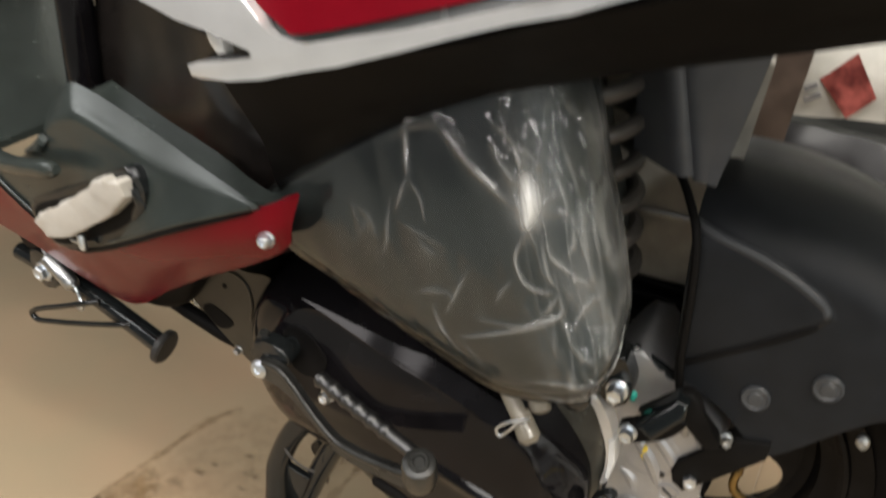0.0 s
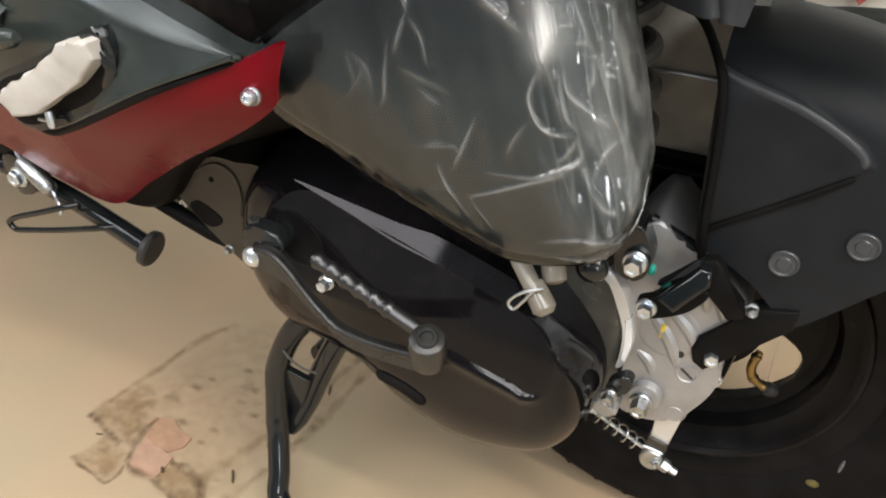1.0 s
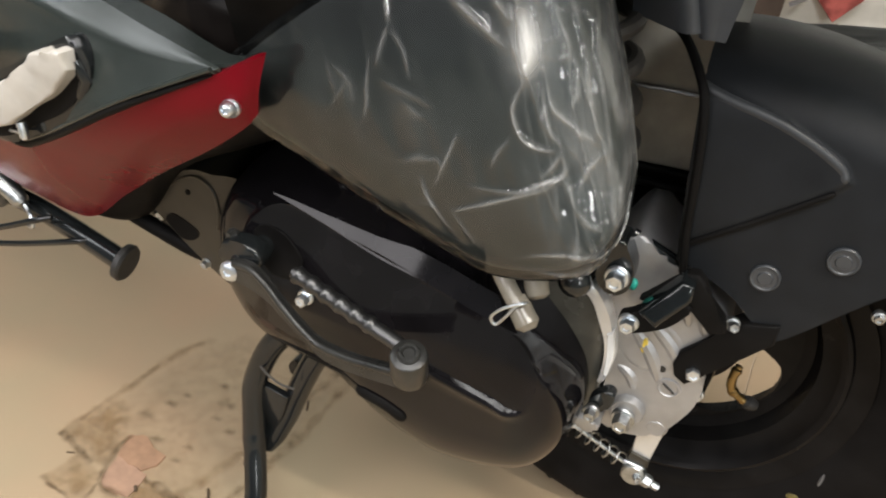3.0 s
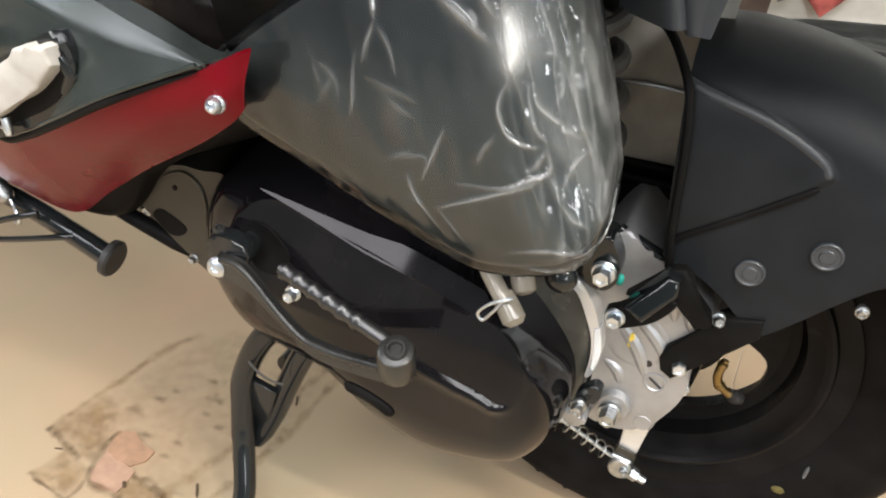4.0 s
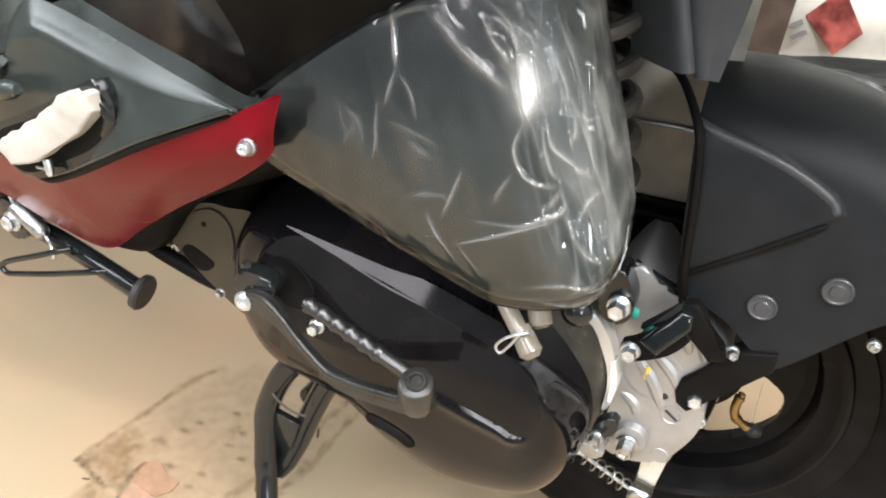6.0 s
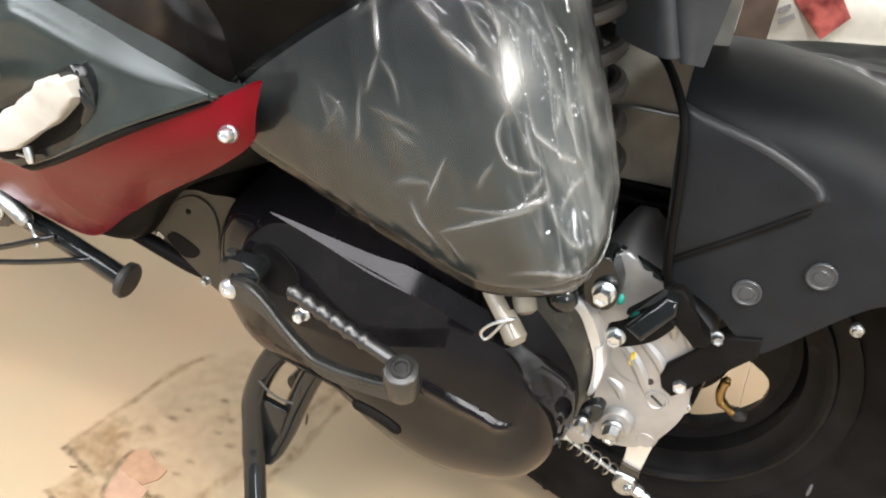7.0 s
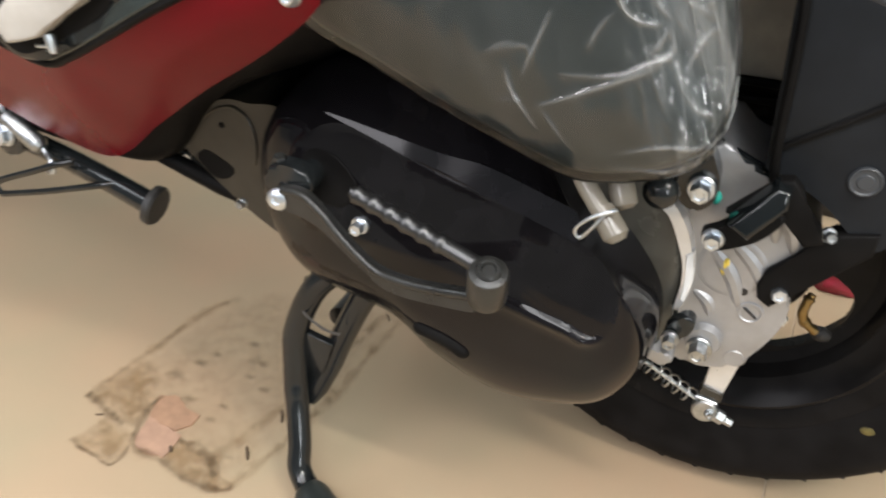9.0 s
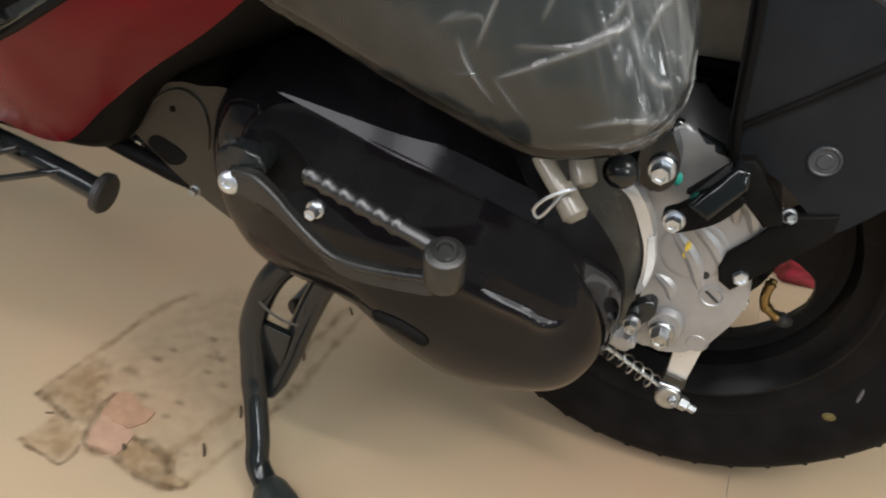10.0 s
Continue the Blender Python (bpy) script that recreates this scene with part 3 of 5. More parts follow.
tube([p + Vector((0, -0.0022, -0.0016)) for p in top_edge], [0.0027] * 40, 12, bm)
tube([p + Vector((0, -0.0008, 0.0016)) for p in low_arm], [0.0018] * 40, 12, bm)
for v in bm.verts:
    v.co.y += -0.2265 - 0.19 * (v.co.x + 0.23)
part("arm", bm, LEVER, lever)
part("clamp", plate([(q.x, q.y) for q in spline([(-0.285, 0.310), (-0.274, 0.315), (-0.260, 0.313), (-0.255, 0.304), (-0.263, 0.293), (-0.278, 0.286), (-0.286, 0.295)], 28, True)], -0.2165, -0.204, 0.003), SATIN_BLACK, lever)
bolt(lever, (-0.275, -0.2200, 0.2940), 0.0072, axis=(0.1, -1, 0.1), mat=ZINC, head=0.0025, kind="pan")
bolt(lever, (-0.281, -0.207, 0.3090), 0.0060, axis=(0, -0.25, 1), mat=LEVER, head=0.005, name="clamp_nut")
knuckle = Vector((0.06, -0.34, 0.94)).normalized()
part("pivot_block", lathe([(-0.0105, 0.0085), (-0.0092, 0.0100), (-0.005, 0.0106), (0.011, 0.0106), (0.0135, 0.0098), (0.0145, 0.0082)], (-0.1325, -0.2515, 0.302), knuckle, 32), LEVER, lever)
part("pivot_pin", lathe([(-0.004, 0.0064), (0.0014, 0.0064), (0.0026, 0.0054), (0.0026, 0.0040), (0.0010, 0.0032)], Vector((-0.1325, -0.2515, 0.302)) + knuckle * 0.0142, knuckle, 24), LEVER, lever)
pts = [Vector((-0.140, -0.246, 0.309)).lerp(Vector((-0.219, -0.233, 0.322)), k / 90) for k in range(91)]
rad = []
for k in range(91):
    ridge = 0.5 + 0.5 * math.cos((k - 86) / 60 * 5 * 2 * math.pi) if k >= 24 else 0
    rad.append(0.0046 + 0.0011 * ridge * ridge if k < 88 else 0.0035)
part("pedal", tube(pts, rad, 18), PEDAL, lever, "ribbed folding kick pedal")

# final drive case with its webs, bosses and bolts
case = new("final_drive")
case.parent = scooter
outline = [(-0.064, 0.300), (-0.060, 0.322), (-0.050, 0.344), (-0.040, 0.352), (-0.025, 0.341), (-0.012, 0.336), (0.004, 0.322), (0.026, 0.304), (0.012, 0.284), (0.022, 0.262), (0.022, 0.240),
           (0.014, 0.218), (0.004, 0.202), (-0.022, 0.194), (-0.042, 0.204), (-0.038, 0.230), (-0.040, 0.258), (-0.050, 0.282)]
part("case_body", plate([(q.x, q.y) for q in spline(outline, 90, True)], -0.126, -0.05, 0.003, 3), ALUMINIUM, case, "bare cast aluminium gear case")
part("case_flange", plate([(q.x, q.y) for q in spline([(-0.069, 0.313), (-0.060, 0.315), (-0.0480, 0.301), (-0.0405, 0.284), (-0.0355, 0.264), (-0.0375, 0.247), (-0.0415, 0.242), (-0.0415, 0.259), (-0.0440, 0.275), (-0.0500, 0.289), (-0.0590, 0.305)], 66, True)], -0.140, -0.118, 0.0015, 2), MACHINED, case)
part("sticker", plate([(-0.0440, 0.284), (-0.0400, 0.287), (-0.0358, 0.268), (-0.0372, 0.250), (-0.0400, 0.252), (-0.0395, 0.266)], -0.1412, -0.134, 0.0006, 1), LABEL_WHITE, case)
for a, b, r in (((-0.033, 0.287), (-0.004, 0.248), 0.0062), ((-0.026, 0.296), (0.008, 0.262), 0.0055), ((-0.004, 0.320), (0.014, 0.294), 0.0060), ((-0.016, 0.324), (0.002, 0.298), 0.0055), ((-0.034, 0.252), (-0.018, 0.234), 0.0050)):
    p, q = Vector((a[0], -0.1225, a[1])), Vector((b[0], -0.1225, b[1]))
    m = (p + q) / 2 + Vector((0.003, -0.0015, 0.003))
    part("web", tube(spline([p, m, q], 14), [0.95 * r * (0.6 + 0.4 * math.sin(math.pi * k / 13)) for k in range(14)], 10), ALUMINIUM, case)
part("boss", lathe([(0, 0.0225), (0.0016, 0.0205), (0.0021, 0.017), (0.0023, 0.006)], (-0.016, -0.1245, 0.275), (0, -1, 0), 36), ALUMINIUM, case)
part("boss", lathe([(0, 0.0085), (0.003, 0.0078), (0.0032, 0.0064), (0.0024, 0.0056), (0.0024, 0.0004)], (0.003, -0.124, 0.247), (0, -1, 0), 28), ALUMINIUM, case)
part("boss", lathe([(0, 0.0125), (0.008, 0.0115), (0.010, 0.0105)], (-0.018, -0.122, 0.218), (0, -1, 0), 28), ALUMINIUM, case)
part("boss", lathe([(0, 0.0085), (0.006, 0.008), (0.0085, 0.006)], (0.004, -0.118, 0.209), (0, -1, 0), 28), ALUMINIUM, case)
# Black disc and bar stand proud, painting the shade in two small openings.
part("hole_shade_disc", lathe([(0, 0.0026), (0.0022, 0.0026), (0.0022, 0.001)], (-0.005, -0.1248, 0.261), (0, -1, 0), 16), RUBBER, case)
part("plug_shade_bar", plate([(-0.0018, 0.2495), (-0.0008, 0.2505), (0.0078, 0.2448), (0.0068, 0.2438)], -0.1275, -0.124, 0.0003, 1), RUBBER, case)
bolt(case, (-0.019, -0.133, 0.2145), 0.0084, mat=DULL_ZINC, head=0.009)
part("lug", plate([(q.x, q.y) for q in spline([(-0.050, 0.205), (-0.047, 0.2085), (-0.041, 0.2055), (-0.036, 0.2075), (-0.032, 0.205), (-0.035, 0.199), (-0.044, 0.197)], 40, True)], -0.141, -0.118, 0.002, 3), ALUMINIUM, case)
bolt(case, (0.013, -0.126, 0.268), 0.0066, mat=ZINC, axis=(0.15, -1, 0.1))
bolt(case, (-0.033, -0.148, 0.304), 0.0066, mat=ZINC)
bolt(case, (0.0220, -0.1160, 0.2430), 0.0044, mat=ZINC, head=0.004)
bm = bmesh.new()
ball(bm, (-0.020, -0.1283, 0.276), 1, (0.0021, 0.001, 0.0062))
part("paint_mark", bm, YELLOW, case)

# shock absorber lower mount and spring
shock = new("shock_absorber")
shock.parent = scooter
part("lower_fork", plate([(q.x, q.y) for q in spline([(-0.056, 0.352), (-0.049, 0.354), (-0.0445, 0.348), (-0.0390, 0.337), (-0.0382, 0.326), (-0.0415, 0.3185), (-0.0475, 0.315), (-0.0545, 0.317), (-0.0590, 0.323), (-0.0610, 0.334), (-0.0600, 0.344)], 60, True)], -0.1425, -0.122, 0.002, 3), SATIN_BLACK, shock, "black forked lower end of the shock absorber")
bolt(shock, (-0.047, -0.145, 0.331), 0.0080, mat=ZINC, head=0.008)
bm = bmesh.new()
ball(bm, (-0.0372, -0.1345, 0.3225), 1, (0.0026, 0.003, 0.0042))
part("paint_mark", bm, TEAL, shock)
part("pin", tube([(-0.047, -0.121, 0.349), (-0.018, -0.121, 0.3385), (-0.0165, -0.121, 0.338), (-0.013, -0.121, 0.3365)], [0.0044, 0.0044, 0.003, 0.003], 14), SATIN_BLACK, shock)
base, top = Vector((-0.089, -0.098, 0.372)), Vector((-0.133, -0.098, 0.594))
ax = (top - base).normalized()
sx_ = Vector((0, 1, 0))
sz_ = ax.cross(sx_)
turns = 9.2
coil = []
for k in range(int(turns * 22) + 1):
    a = 2 * math.pi * k / 22
    coil.append(base + ax * ((top - base).length * k / (turns * 22)) + 0.029 * (math.cos(a) * sx_ + math.sin(a) * sz_))
part("spring", tube(coil, 0.0056, 10), SPRING, shock, "dull grey coil spring")
part("damper", tube([base - ax * 0.06, base + ax * 0.04, base + ax * 0.041, top], [0.012, 0.012, 0.009, 0.009], 20), SHADOW_BLACK, shock)

# brake arm, its return spring and cable end
brake = new("brake_arm")
brake.parent = scooter
part("arm", plate([(-0.005, 0.206), (-0.002, 0.216), (0.006, 0.222), (0.016, 0.228), (0.0150, 0.216), (0.0112, 0.199), (0.0082, 0.165), (0.001, 0.166), (-0.0062, 0.1675), (-0.0062, 0.186)], -0.1125, -0.108, 0.001, 2), MACHINED, brake, "bright plated steel brake arm")
part("clevis", plate([(-0.0064, 0.1690), (0.0082, 0.1662), (0.0084, 0.1590), (-0.0075, 0.1615)], -0.1155, -0.106, 0.0010, 2), DULL_CASTING, brake)
part("clevis_lip", tube([(-0.0085, -0.1165, 0.1605), (-0.007, -0.1165, 0.1602), (0.005, -0.1165, 0.1590), (0.0064, -0.1165, 0.1588)], [0.0008, 0.0014, 0.0014, 0.0008], 10), ZINC, brake)
part("swivel", lathe([(0, 0.0088), (0.009, 0.0088), (0.0105, 0.0076), (0.0108, 0.0048)], (0.000, -0.109, 0.1495), (0, -1, 0.12), 20), DULL_ZINC, brake)
bolt(brake, (0.0035, -0.1195, 0.1510), 0.0038, mat=DULL_ZINC, axis=(0.2, -1, 0.2), head=0.003)
part("adjuster_nut", lathe([(0, 0.0050), (0.006, 0.0050), (0.0075, 0.003), (0.013, 0.003), (0.0135, 0.002)], (0.0075, -0.116, 0.1495), (0.9, 0.05, -0.33), 6), DULL_ZINC, brake)
a, b = Vector((-0.051, -0.128, 0.187)), Vector((-0.008, -0.114, 0.156))
part("brake_rod", tube([a - (b - a) * 0.02, a, b, b + (b - a) * 0.12], 0.0015, 10), ZINC, brake)
part("rod_end", lathe([(-0.002, 0.0012), (-0.001, 0.0026), (0.0015, 0.0026), (0.0025, 0.0012)], a, b - a, 16), ZINC, brake)
d = (b - a).normalized()
u = d.orthogonal().normalized()
v = d.cross(u)
hang = Vector((0.0004, 0.002, -0.0026))
coil = [a + hang + (b - a) * (0.06 + 0.88 * k / 130) + 0.0058 * (math.cos(k / 130 * 2 * math.pi * 5.2) * u + math.sin(k / 130 * 2 * math.pi * 5.2) * v) for k in range(131)]
part("return_spring", tube(coil, 0.0007, 8), DULL_ZINC, brake)
part("cable_strip", tube(spline([(-0.052, -0.140, 0.186), (-0.0505, -0.140, 0.205), (-0.047, -0.140, 0.222)], 14), 0.0011, 8), DULL_CASTING, brake)
part("cable_clip", plate([(q.x, q.y) for q in spline([(-0.042, 0.229), (-0.031, 0.234), (-0.027, 0.246), (-0.033, 0.250), (-0.042, 0.240)], 30, True)], -0.155, -0.146, 0.002, 3), SATIN_BLACK, brake)

# fender stay: a clamp with a shiny folded plate, and a flat arm
stay = new("fender_stay")
stay.parent = scooter
part("strap", plate([(q.x, q.y) for q in spline([(-0.0395, 0.306), (-0.0380, 0.300), (-0.0320, 0.2965), (-0.0210, 0.3015), (-0.0090, 0.3110), (-0.0005, 0.3260), (-0.0080, 0.3270), (-0.0170, 0.3160), (-0.0270, 0.3160), (-0.0330, 0.3110)], 60, True)], -0.149, -0.140, 0.002), SHADOW_BLACK, stay)
part("strap", plate([(-0.0310, 0.3200), (-0.0090, 0.3475), (-0.0030, 0.3490), (0.0030, 0.3440), (0.0080, 0.3340), (0.0190, 0.3240), (0.0220, 0.3160), (0.0130, 0.3110), (0.0010, 0.3250), (-0.0120, 0.3350), (-0.0250, 0.3190)], -0.146, -0.138, 0.002), SHADOW_BLACK, stay)
bm = plate([(-0.0290, 0.3215), (-0.0105, 0.3470), (-0.0030, 0.3455), (-0.0020, 0.3365), (-0.0170, 0.3160)], -0.160, -0.146, 0.0035, 5)
for v in bm.verts:
    v.co.y += 0.35 * (v.co.z - 0.330)
part("folded_plate", bm, ENAMEL, stay, "glossy black folded clamp plate")
part("arm", plate([(0.000, 0.270), (0.002, 0.281), (0.011, 0.292), (0.019, 0.304), (0.030, 0.316), (0.050, 0.322), (0.051, 0.308), (0.031, 0.283), (0.011, 0.2565), (0.003, 0.261)], -0.130, -0.116, 0.002), SHADOW_BLACK, stay)
bolt(stay, (0.0240, -0.1350, 0.3180), 0.0045, mat=DULL_ZINC, axis=(0.2, -1, 0.2))

# rear fender
fender = new("rear_fender")
fender.parent = scooter
angles = (98, 90, 80, 70, 61, 56, 48, 38, 26, 12)


def fender_line(y, radii):
    return [(r * math.cos(radians(a)), y, 0.217 + r * math.sin(radians(a))) for a, r in zip(angles, radii)]


bm = loft([fender_line(0.128, [0.200] * 10), fender_line(0.10, [0.220] * 10), fender_line(0.06, [0.233] * 10), fender_line(0.0, [0.2465] * 10), fender_line(-0.06, [0.2535] * 10), fender_line(-0.10, [0.246] * 10),
           fender_line(-0.121, [0.230] * 10), fender_line(-0.126, [0.208] * 10), fender_line(-0.1275, [0.175, 0.173, 0.17, 0.168, 0.168, 0.194, 0.20, 0.20, 0.20, 0.20]),
           fender_line(-0.127, [0.128, 0.122, 0.114, 0.106, 0.106, 0.178, 0.19, 0.19, 0.19, 0.19])], 260, 200, 0)
tri = [Vector(p) for p in ((-0.10, 0.463), (-0.021, 0.448), (0.014, 0.441), (0.046, 0.427), (0.053, 0.418), (0.046, 0.410), (0.0, 0.371), (-0.10, 0.290))]
for v in bm.verts:
    if v.co.y > -0.085:
        continue
    p = Vector((v.co.x, v.co.z))
    inside = min(((b - a).x * (p - a).y - (b - a).y * (p - a).x) / -(b - a).length for a, b in zip(tri, tri[1:]))
    f = min(1, max(0, inside / 0.0060 + 0.5))
    v.co.y -= 0.0034 * f * f * (3 - 2 * f)
crease = []
for q in spline([Vector((-0.034, 0.4508))] + tri[1:5], 40):
    q = q + (Vector((-0.02, 0.40)) - q).normalized() * 0.0026
    near = min((v for v in bm.verts if v.co.y < -0.085), key=lambda v: (v.co.x - q.x) ** 2 + (v.co.z - q.y) ** 2)
    crease.append(Vector((q.x, near.co.y + 0.0024, q.y)))
crease = [(crease[max(0, k - 2)] + crease[max(0, k - 1)] + p + crease[min(39, k + 1)] + crease[min(39, k + 2)]) / 5 for k, p in enumerate(crease)]
bmesh.ops.recalc_face_normals(bm, faces=bm.faces)
bmesh.ops.solidify(bm, geom=bm.faces[:], thickness=0.003)
# Black tube laid on the side; paints the shade under its lower bevel.
part("bevel_shade", tube(spline([(0.048, -0.1295, 0.4115), (0.020, -0.1298, 0.387), (-0.005, -0.1298, 0.3665), (-0.016, -0.1298, 0.357)], 30), [0.0010] + [0.0019] * 28 + [0.0016], 10), SHADOW_BLACK, fender)
# Raised tube in lighter plastic stands in for the highlight on this edge.
part("crease", tube(crease, [0.0022] + [0.0034] * 30 + [0.0033] * 6 + [0.003, 0.0026, 0.002], 14), CREASE_GLINT, fender)
part("mudguard", bm, PLASTIC, fender, "dark grey moulded plastic mudguard", 50)
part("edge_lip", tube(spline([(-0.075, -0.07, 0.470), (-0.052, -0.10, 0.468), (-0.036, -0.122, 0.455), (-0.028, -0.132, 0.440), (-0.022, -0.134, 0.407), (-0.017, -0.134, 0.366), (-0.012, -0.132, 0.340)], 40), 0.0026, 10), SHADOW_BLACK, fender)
for x, z, y in ((0.032, 0.350, -0.1285), (0.066, 0.374, -0.1285)):
    part("round_clip", lathe([(-0.002, 0.0086), (0.0005, 0.0086), (0.0012, 0.0080), (0.0012, 0.0073), (0.0006, 0.0066), (0.0006, 0.0045), (0.0013, 0.0039), (0.0013, 0.0010)], (x, y, z), (0, -1, 0), 36), PLASTIC_EDGE, fender)
bolt(fender, (0.0940, -0.1290, 0.3480), 0.0040, mat=DULL_ZINC, head=0.003)

# inner guard seen between spring and fender
part("inner_guard", loft([[(-0.16, -0.050, 0.53), (-0.10, -0.052, 0.53), (-0.02, -0.05, 0.53)], [(-0.16, -0.053, 0.44), (-0.10, -0.056, 0.44), (-0.02, -0.054, 0.44)],
                          [(-0.16, -0.053, 0.362), (-0.10, -0.057, 0.366), (-0.015, -0.054, 0.370)]], 30, 24, 0.003), GUARD, scooter)
part("guard_ridge", tube(spline([(-0.11, -0.0570, 0.414), (-0.085, -0.0580, 0.4175), (-0.06, -0.0578, 0.420), (-0.035, -0.0565, 0.4205)], 20), 0.0013, 8), SILVER, scooter)
for z in (0.362, 0.351):
    part("guard_edge", tube(spline([(-0.15, -0.055, z - 0.002), (-0.10, -0.0585, z + 0.002), (-0.02, -0.056, z + 0.005)], 20), 0.0028, 8), SHADOW_BLACK, scooter)

# air cleaner box with a rounded face
AIR_EDGE = [(-0.274, 0.422), (-0.256, 0.4015), (-0.225, 0.3905), (-0.182, 0.3745), (-0.143, 0.3630), (-0.107, 0.3555), (-0.083, 0.3610), (-0.058, 0.3750), (-0.0465, 0.393), (-0.0465, 0.414), (-0.0545, 0.440), (-0.065, 0.467),
            (-0.077, 0.493), (-0.087, 0.518), (-0.097, 0.536), (-0.110, 0.545), (-0.130, 0.541), (-0.155, 0.527), (-0.185, 0.505), (-0.220, 0.478), (-0.250, 0.452)]
SEG = 720
air = spline(AIR_EDGE, SEG, True)
centre = Vector((-0.145, 0.455))


def inset(f, line=air):
    return [a + (centre - a) * f for a in line]


def face_lean(x, z):
    """How far the face falls back: towards the top and the foot, and round the rear corner."""
    s = max(0.0, x + 0.40 * (z - 0.43) + 0.100) * min(1.0, max(0.0, (z - 0.385) / 0.04)) ** 0.5
    low = max(0.0, 1 - (z - 0.355 + 0.315 * (min(x, -0.106) + 0.106)) / 0.05)
    return 1.3 * max(0.0, z - 0.43) ** 2 + 0.0135 * low ** 2 + 9 * s * s


def depth_share(y):
    return min(1, max(0, (-y - 0.14) / 0.07))


box = new("air_cleaner")
box.parent = scooter
bm = bmesh.new()
coarse = air[::3]
skin(bm, [[Vector((p.x, y + face_lean(p.x, p.y) * depth_share(y), p.y)) for p in inset(f, coarse)] for f, y in ((0.30, -0.09), (0.20, -0.15), (0.06, -0.190), (0.028, -0.206), (0.028, -0.218), (0.040, -0.2265), (0.060, -0.2300), (0.10, -0.2315), (0.16, -0.2320), (0.3, -0.2325), (0.5, -0.2335), (0.7, -0.2338), (0.9, -0.234))])
part("housing", bm, AIRBOX, box, "dark grey plastic air cleaner housing")

# wrapping film with folds: each fold is a line, its half width, its height and how milky its crest is
FACE_FOLDS = [
    ([(-0.174, 0.508), (-0.170, 0.491), (-0.167, 0.480)], 0.0017, 0.0026, 1.0),
    ([(-0.167, 0.480), (-0.169, 0.471), (-0.171, 0.460)], 0.0014, 0.0018, 0.45),
    ([(-0.175, 0.466), (-0.175, 0.452), (-0.174, 0.441), (-0.176, 0.431)], 0.0012, 0.0016, 0.42),
    ([(-0.166, 0.478), (-0.158, 0.470), (-0.153, 0.458)], 0.0012, 0.0016, 0.40),
    ([(-0.157, 0.509), (-0.136, 0.496), (-0.120, 0.487), (-0.109, 0.481)], 0.0026, 0.0030, 0.50),
    ([(-0.143, 0.411), (-0.139, 0.401), (-0.134, 0.394), (-0.125, 0.383)], 0.0018, 0.0022, 0.45),
    ([(-0.135, 0.408), (-0.130, 0.425), (-0.126, 0.440)], 0.0013, 0.0016, 0.40),
    ([(-0.146, 0.393), (-0.140, 0.395), (-0.132, 0.396)], 0.0013, 0.0012, 0.22),
    ([(-0.153, 0.415), (-0.146, 0.420), (-0.139, 0.423)], 0.0026, 0.0008, 0.16),
    ([(-0.108, 0.426), (-0.106, 0.434), (-0.101, 0.443)], 0.0014, 0.0014, 0.28),
    ([(-0.156, 0.447), (-0.149, 0.443), (-0.143, 0.441)], 0.0024, 0.0008, 0.16),
    ([(-0.196, 0.431), (-0.188, 0.445), (-0.184, 0.455)], 0.0016, 0.0010, 0.14),
    ([(-0.125, 0.396), (-0.118, 0.388), (-0.110, 0.379)], 0.0016, 0.0014, 0.24),
]
TOP_FOLDS = [
    ([(-0.183, 0.494), (-0.172, 0.503), (-0.160, 0.509), (-0.148, 0.511)], 0.0022, 0.0016, 0.20),
    ([(-0.149, 0.510), (-0.143, 0.504), (-0.134, 0.499)], 0.0016, 0.0016, 0.30),
    ([(-0.130, 0.518), (-0.118, 0.512), (-0.110, 0.503), (-0.106, 0.496)], 0.0030, 0.0030, 0.45),
    ([(-0.121, 0.502), (-0.114, 0.497), (-0.110, 0.490)], 0.0020, 0.0022, 0.40),
    ([(-0.195, 0.455), (-0.185, 0.450), (-0.181, 0.439)], 0.0020, 0.0008, 0.16),
    ([(-0.169, 0.454), (-0.153, 0.451), (-0.139, 0.448)], 0.0022, 0.0008, 0.12),
    ([(-0.199, 0.459), (-0.194, 0.448), (-0.191, 0.440)], 0.0016, 0.0008, 0.14),
    ([(-0.148, 0.417), (-0.135, 0.422), (-0.131, 0.415)], 0.0014, 0.0012, 0.25),
]
LOOP_FOLDS = [
    # Broad and whitest: a lamp's highlight painted as milky film.
    ([(-0.108, 0.500), (-0.103, 0.489), (-0.100, 0.480), (-0.100, 0.470)], 0.0080, 0.0046, 1.4),
    ([(-0.128, 0.509), (-0.118, 0.499), (-0.109, 0.492)], 0.0026, 0.0030, 0.50),
    ([(-0.122, 0.510), (-0.112, 0.504), (-0.107, 0.495)], 0.0018, 0.0026, 0.50),
    ([(-0.100, 0.469), (-0.102, 0.462), (-0.102, 0.454), (-0.096, 0.444), (-0.087, 0.440), (-0.080, 0.441)], 0.0012, 0.0030, 0.75),
    ([(-0.079, 0.440), (-0.075, 0.433), (-0.076, 0.428), (-0.082, 0.425), (-0.095, 0.417), (-0.118, 0.413)], 0.0013, 0.0026, 0.80),
    ([(-0.076, 0.428), (-0.082, 0.422), (-0.097, 0.413), (-0.117, 0.401), (-0.127, 0.395)], 0.0013, 0.0024, 0.60),
    ([(-0.093, 0.470), (-0.089, 0.458), (-0.084, 0.448), (-0.079, 0.443)], 0.0011, 0.0028, 0.60),
    ([(-0.091, 0.470), (-0.087, 0.461), (-0.081, 0.455), (-0.072, 0.449), (-0.064, 0.444)], 0.0012, 0.0030, 0.65),
]
